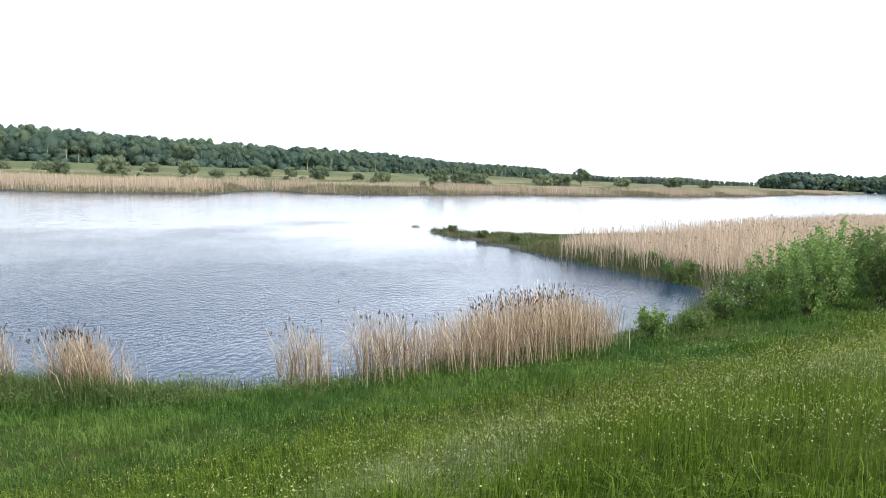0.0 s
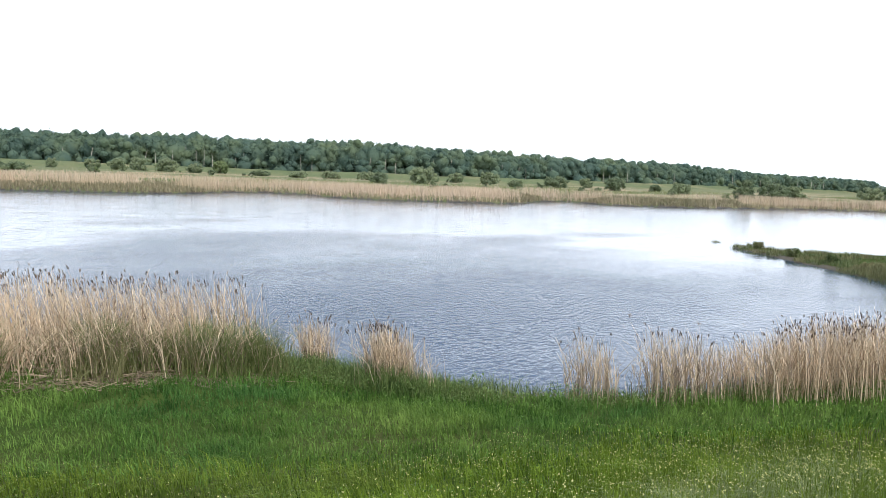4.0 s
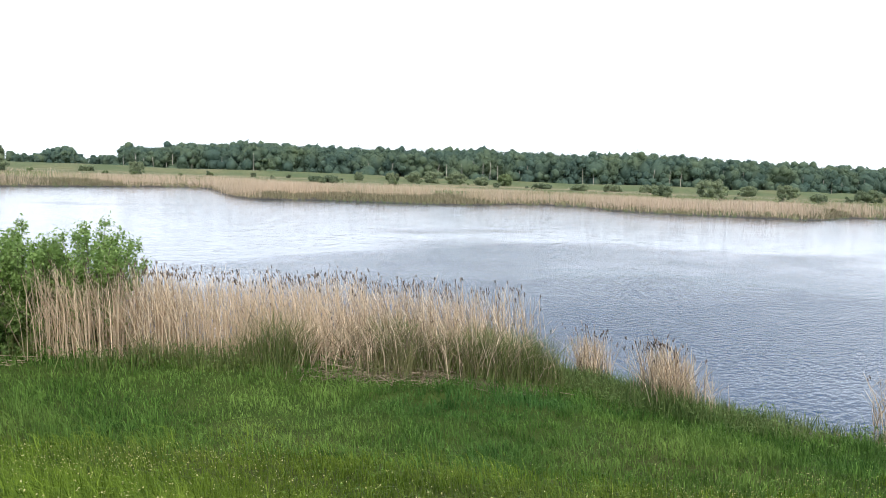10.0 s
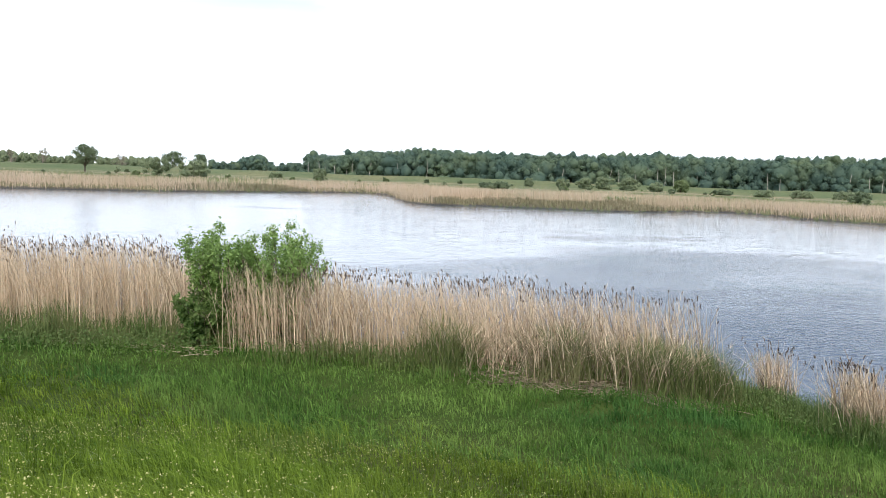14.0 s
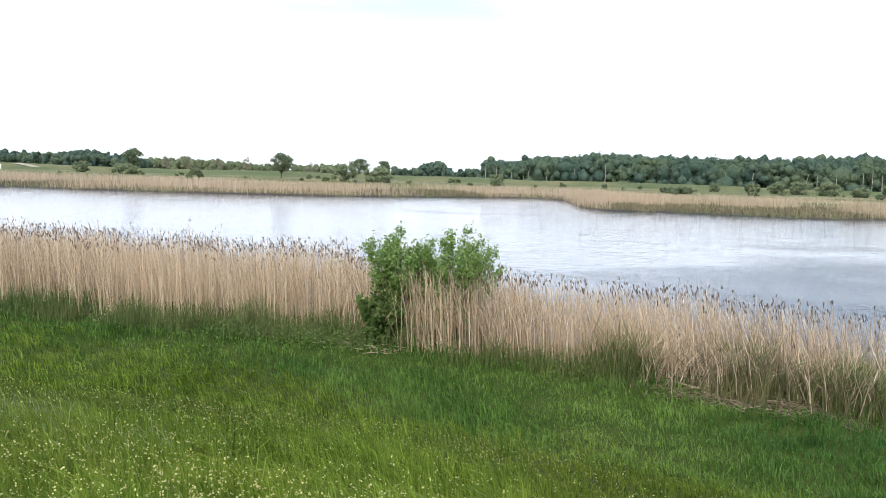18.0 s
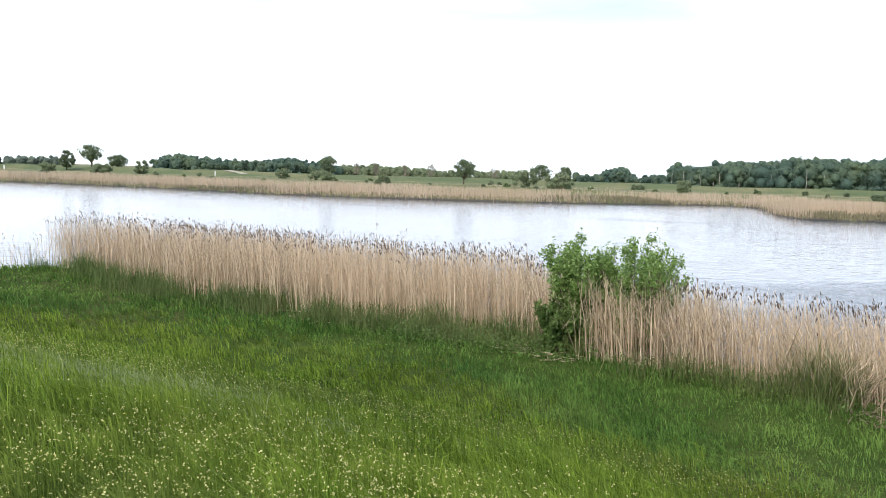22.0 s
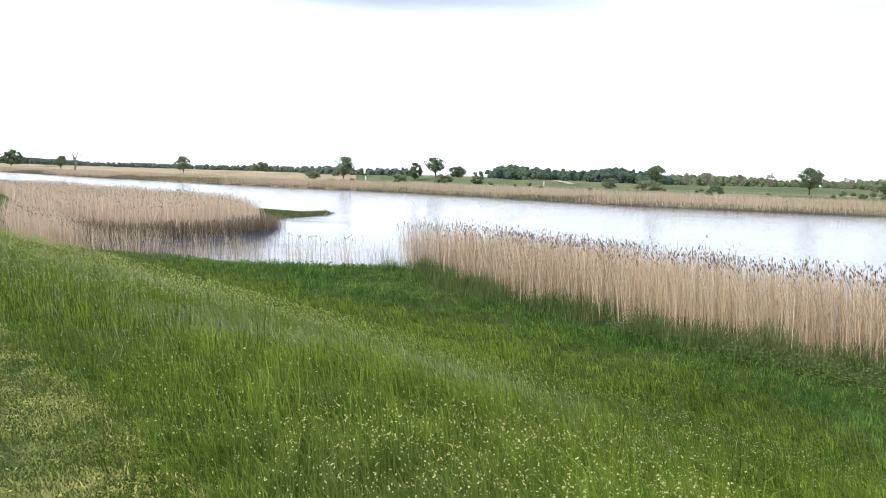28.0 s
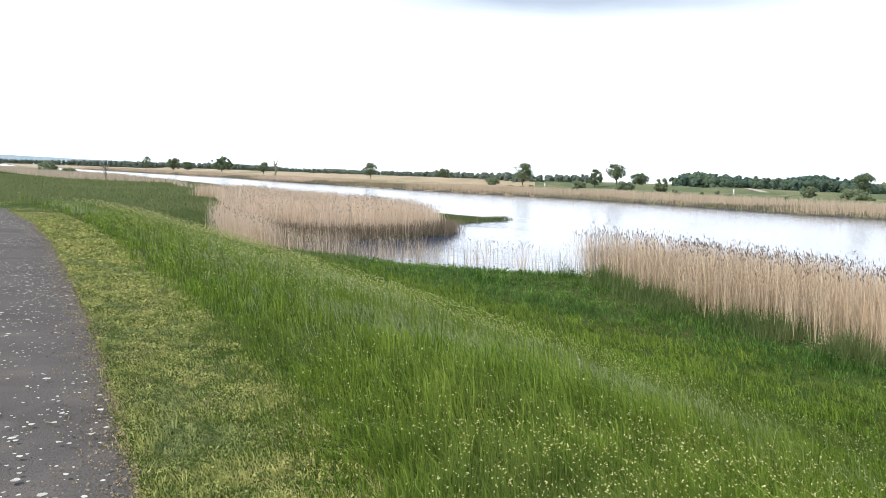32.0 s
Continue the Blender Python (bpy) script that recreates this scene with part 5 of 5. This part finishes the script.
def woods(name, rows, label, material=None, leaves=1150, size=0.42, z=1.1, wide=7.6, step=5.2, trunk_every=0):
    """Trees in a belt: rows of (bearing, distance, elevation of the tops)."""
    pile, wood, pale = Pile(), Pile(), Pile()
    a0, a1 = rows[0][0], rows[-1][0]
    az_t, d_t, el_t = (np.array([q[k] for q in rows]) for k in range(3))
    order = np.argsort(az_t)
    rng = random.Random(len(rows) * 7 + int(abs(a0)))
    for depth, drop, share in ((0, 0.90, 1.0), (9, 1.04, 0.6), (20, 1.12, 0.5)):
        a = min(a0, a1)
        while a < max(a0, a1):
            d = float(np.interp(a, az_t[order], d_t[order])) + depth + rng.uniform(-3, 3)
            el = float(np.interp(a, az_t[order], el_t[order]))
            tall = max((EYE[2] + d * math.tan(radians(el)) - z) * drop * rng.uniform(0.94, 1.03), 2.5)
            x, y = polar(a, d)
            w = min(wide, tall * 0.48) * rng.uniform(0.65, 1.2)
            low = 0.0 if depth or rng.random() < 0.6 else 0.22
            mid = tall * (0.54 + low * 0.4)
            blobs = np.array(crown_blobs(tall * low, tall * 0.95, w, 18, rng, 1.3, 0.35, (0.22, 0.42)) + [(0, 0, mid, w * 0.86, tall * 0.97 - mid)])
            blobs[:, :3] += (x, y, z)
            for b in blobs:
                heart(pile, b[:3], b[3] * 0.80, b[4] * 0.82, rng)
            leaf_cloud(pile, blobs, int(leaves * share), size, 1.1, 0.97)
            if depth == 0:
                under = np.array(crown_blobs(0.0, tall * 0.38, w * 1.3, 5, rng, 1.2, 0.3))
                under[:, :3] += (x, y, z)
                for b in under:
                    heart(pile, b[:3], b[3] * 0.88, b[4] * 0.88, rng)
                leaf_cloud(pile, under, leaves // 3, size, 1.1, 0.97)
            tube(wood, [(x, y, z - 0.2), (x, y, z + tall * 0.75)], [tall * 0.018, tall * 0.008], 4)
            if trunk_every and depth == 0 and rng.random() < trunk_every:
                dx, dy = polar(a + rng.uniform(-0.2, 0.2), d - 5)
                tube(pale, [(dx, dy, z - 0.2), (dx + rng.uniform(-.4, .4), dy, z + tall * 0.35), (dx + rng.uniform(-.9, .9), dy, z + tall * rng.uniform(0.55, 0.75))], [0.20, 0.15, 0.06], 5)
            a += math.degrees(step * max(1.0, d / 1000) / d) * rng.uniform(0.7, 1.3)
    root = tagged(new(name, pile.mesh(name, material or M_FOREST)), label, "forest", kind="stuff")
    part("trunks", wood.mesh("trunks", M_BARK), root)
    if pale.n:
        part("birch_trunks", pale.mesh("birch_trunks", M_BIRCH), root, "pale birch trunks")
    return root


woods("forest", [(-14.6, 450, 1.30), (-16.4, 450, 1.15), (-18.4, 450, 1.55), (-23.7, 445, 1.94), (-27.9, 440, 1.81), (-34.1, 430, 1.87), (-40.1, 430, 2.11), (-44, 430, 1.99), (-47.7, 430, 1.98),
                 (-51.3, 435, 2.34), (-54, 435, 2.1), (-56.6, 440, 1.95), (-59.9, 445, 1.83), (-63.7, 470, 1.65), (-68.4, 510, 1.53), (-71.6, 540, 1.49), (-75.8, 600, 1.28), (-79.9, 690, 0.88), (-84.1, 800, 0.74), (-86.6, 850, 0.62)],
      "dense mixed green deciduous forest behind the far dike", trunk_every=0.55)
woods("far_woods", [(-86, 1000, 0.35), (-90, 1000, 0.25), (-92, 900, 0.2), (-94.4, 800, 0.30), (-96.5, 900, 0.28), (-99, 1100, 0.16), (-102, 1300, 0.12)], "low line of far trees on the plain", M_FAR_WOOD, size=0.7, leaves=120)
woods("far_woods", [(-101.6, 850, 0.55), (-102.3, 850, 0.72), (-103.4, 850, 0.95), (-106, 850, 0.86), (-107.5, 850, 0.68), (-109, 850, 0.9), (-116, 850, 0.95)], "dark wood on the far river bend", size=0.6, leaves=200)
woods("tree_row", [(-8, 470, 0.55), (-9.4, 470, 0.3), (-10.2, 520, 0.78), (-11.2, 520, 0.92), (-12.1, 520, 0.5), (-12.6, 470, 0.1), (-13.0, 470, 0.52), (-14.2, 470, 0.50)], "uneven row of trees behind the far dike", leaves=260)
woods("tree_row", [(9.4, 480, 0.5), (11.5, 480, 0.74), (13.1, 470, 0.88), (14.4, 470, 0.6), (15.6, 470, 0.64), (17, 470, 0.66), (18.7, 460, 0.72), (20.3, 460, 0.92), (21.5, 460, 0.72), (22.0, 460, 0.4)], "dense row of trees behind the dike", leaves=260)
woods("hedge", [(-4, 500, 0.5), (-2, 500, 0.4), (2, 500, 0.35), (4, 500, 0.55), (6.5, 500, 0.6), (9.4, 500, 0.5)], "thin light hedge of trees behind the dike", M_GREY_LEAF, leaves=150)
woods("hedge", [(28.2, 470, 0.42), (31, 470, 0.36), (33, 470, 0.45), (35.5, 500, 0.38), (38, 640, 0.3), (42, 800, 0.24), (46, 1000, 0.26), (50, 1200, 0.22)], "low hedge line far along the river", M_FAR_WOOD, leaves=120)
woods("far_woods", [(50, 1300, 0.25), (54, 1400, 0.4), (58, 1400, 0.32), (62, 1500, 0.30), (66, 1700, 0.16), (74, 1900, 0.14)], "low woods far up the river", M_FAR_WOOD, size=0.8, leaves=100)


def dead_tree(az, d, top_el, label, seed, limbs=5, z=None):
    x, y = polar(az, d)
    z = float(height(np.array([x]), np.array([y]))[0]) if z is None else z
    tall = EYE[2] + d * math.tan(radians(top_el)) - z
    rng = random.Random(seed)
    root = tagged(new("dead_tree"), label, "tree")
    root.matrix_world = pose(x, y, z - 0.1)
    bole = Pile()
    tube(bole, [(0, 0, 0), (0.1 * tall, 0, tall * 0.3), (-0.05 * tall, 0, tall * 0.62)], [tall * 0.05, tall * 0.04, tall * 0.025])
    part("trunk", bole.mesh("trunk", M_DEAD, True), root)
    for k in range(limbs):
        limb = Pile()
        a, s = rng.uniform(0, 6.3), rng.uniform(0.25, 0.6)
        reach = tall * rng.uniform(0.15, 0.4)
        tip = (math.cos(a) * reach, math.sin(a) * reach, tall * (1.0 if k == 0 else rng.uniform(0.6, 0.95)))
        tube(limb, [(0.02 * tall, 0, tall * s), (tip[0] * 0.6, tip[1] * 0.6, tall * s + (tip[2] - tall * s) * 0.5), tip], [tall * 0.026, tall * 0.018, tall * 0.006], 5)
        part("limb", limb.mesh("limb", M_DEAD, True), root)


dead_tree(50.8, 560, 1.15, "tall dead tree with bare leaning limbs", 3)
dead_tree(62.1, 235, 0.43, "pale broken dead tree in the meadow", 5)

# white river marks
for az, d in ((18.0, 372), (31.1, 385)):
    x, y = polar(az, d)
    z = float(height(np.array([x]), np.array([y]))[0])
    post = Pile()
    tube(post, [(0, 0, 0), (0, 0, 1.9)], [0.28, 0.28], 8)
    root = tagged(new("marker_post", post.mesh("marker_post", M_POST)), "white river marker post on the far bank", "post", "marker posts")
    root.matrix_world = pose(x, y, z - 0.05)

# wooded hill on the horizon, distance haze painted in as blue
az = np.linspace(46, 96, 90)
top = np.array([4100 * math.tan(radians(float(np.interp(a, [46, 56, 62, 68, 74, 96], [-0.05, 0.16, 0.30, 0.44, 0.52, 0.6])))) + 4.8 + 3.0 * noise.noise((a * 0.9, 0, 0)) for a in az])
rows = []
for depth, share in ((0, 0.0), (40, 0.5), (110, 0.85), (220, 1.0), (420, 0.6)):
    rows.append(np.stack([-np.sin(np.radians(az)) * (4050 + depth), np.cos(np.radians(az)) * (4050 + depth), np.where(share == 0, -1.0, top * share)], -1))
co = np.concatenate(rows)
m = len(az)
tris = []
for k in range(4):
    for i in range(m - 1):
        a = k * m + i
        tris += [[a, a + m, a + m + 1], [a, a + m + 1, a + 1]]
tagged(new("backdrop", mesh_of("backdrop", co, tris, M_HILL, True)), "wooded hill on the horizon, haze painted in as blue", "hill", kind="structure")

# pale track down the far dike
line = np.array([polar(a, d) for a, d in ((17.2, 396), (16.4, 390), (15.6, 381), (14.8, 370), (14.0, 356))])
fine = np.concatenate([line[:-1] + (line[1:] - line[:-1]) * k / 6 for k in range(6)]).reshape(6, -1, 2).transpose(1, 0, 2).reshape(-1, 2)
way = np.gradient(fine, axis=0)
way /= np.linalg.norm(way, axis=1)[:, None]
side = np.stack([-way[:, 1], way[:, 0]], -1) * 1.6
co = np.concatenate([on_ground(fine - side), on_ground(fine + side)])
co[:, 2] += 0.12
m = len(fine)
tris = [t for i in range(m - 1) for t in ([i, i + 1, m + i + 1], [i, m + i + 1, m + i])]
tagged(new("road_1", mesh_of("road_1", co, tris, M_ROAD, True)), "pale farm track down the far dike", "track", kind="structure")

# grass round the standing place and on the land side of the path
n = 30000
xy = dike_place(RNG.uniform(-14, 14, n), np.where(RNG.random(n) < 0.5, RNG.uniform(0.05, 4.5, n), RNG.uniform(-9.0, -2.95, n)))
r = np.hypot(xy[:, 0], xy[:, 1])
_, w = along_dike(xy[:, 0], xy[:, 1])
bearing = np.degrees(np.arctan2(-xy[:, 0], xy[:, 1]))
behind = (bearing > 74) | (bearing < -116)
ok = (r > 0.35) & ((w < -2.9) | (r < 2.5) | behind)
low = w < 0.9
for name, pick, tall, material, label in (("trodden_grass", ok & low, 0.09, M_VERGE, "short trodden grass beside the asphalt path"), ("slope_grass", ok & ~low, 0.26, M_SLOPE, "tall grass on the dike behind the standing place")):
    sward(name, material, xy[pick], r[pick], np.full(pick.sum(), tall), 8, np.full(pick.sum(), 0.06), 0.008, label, 0.3, splay=0.45, steps=1)
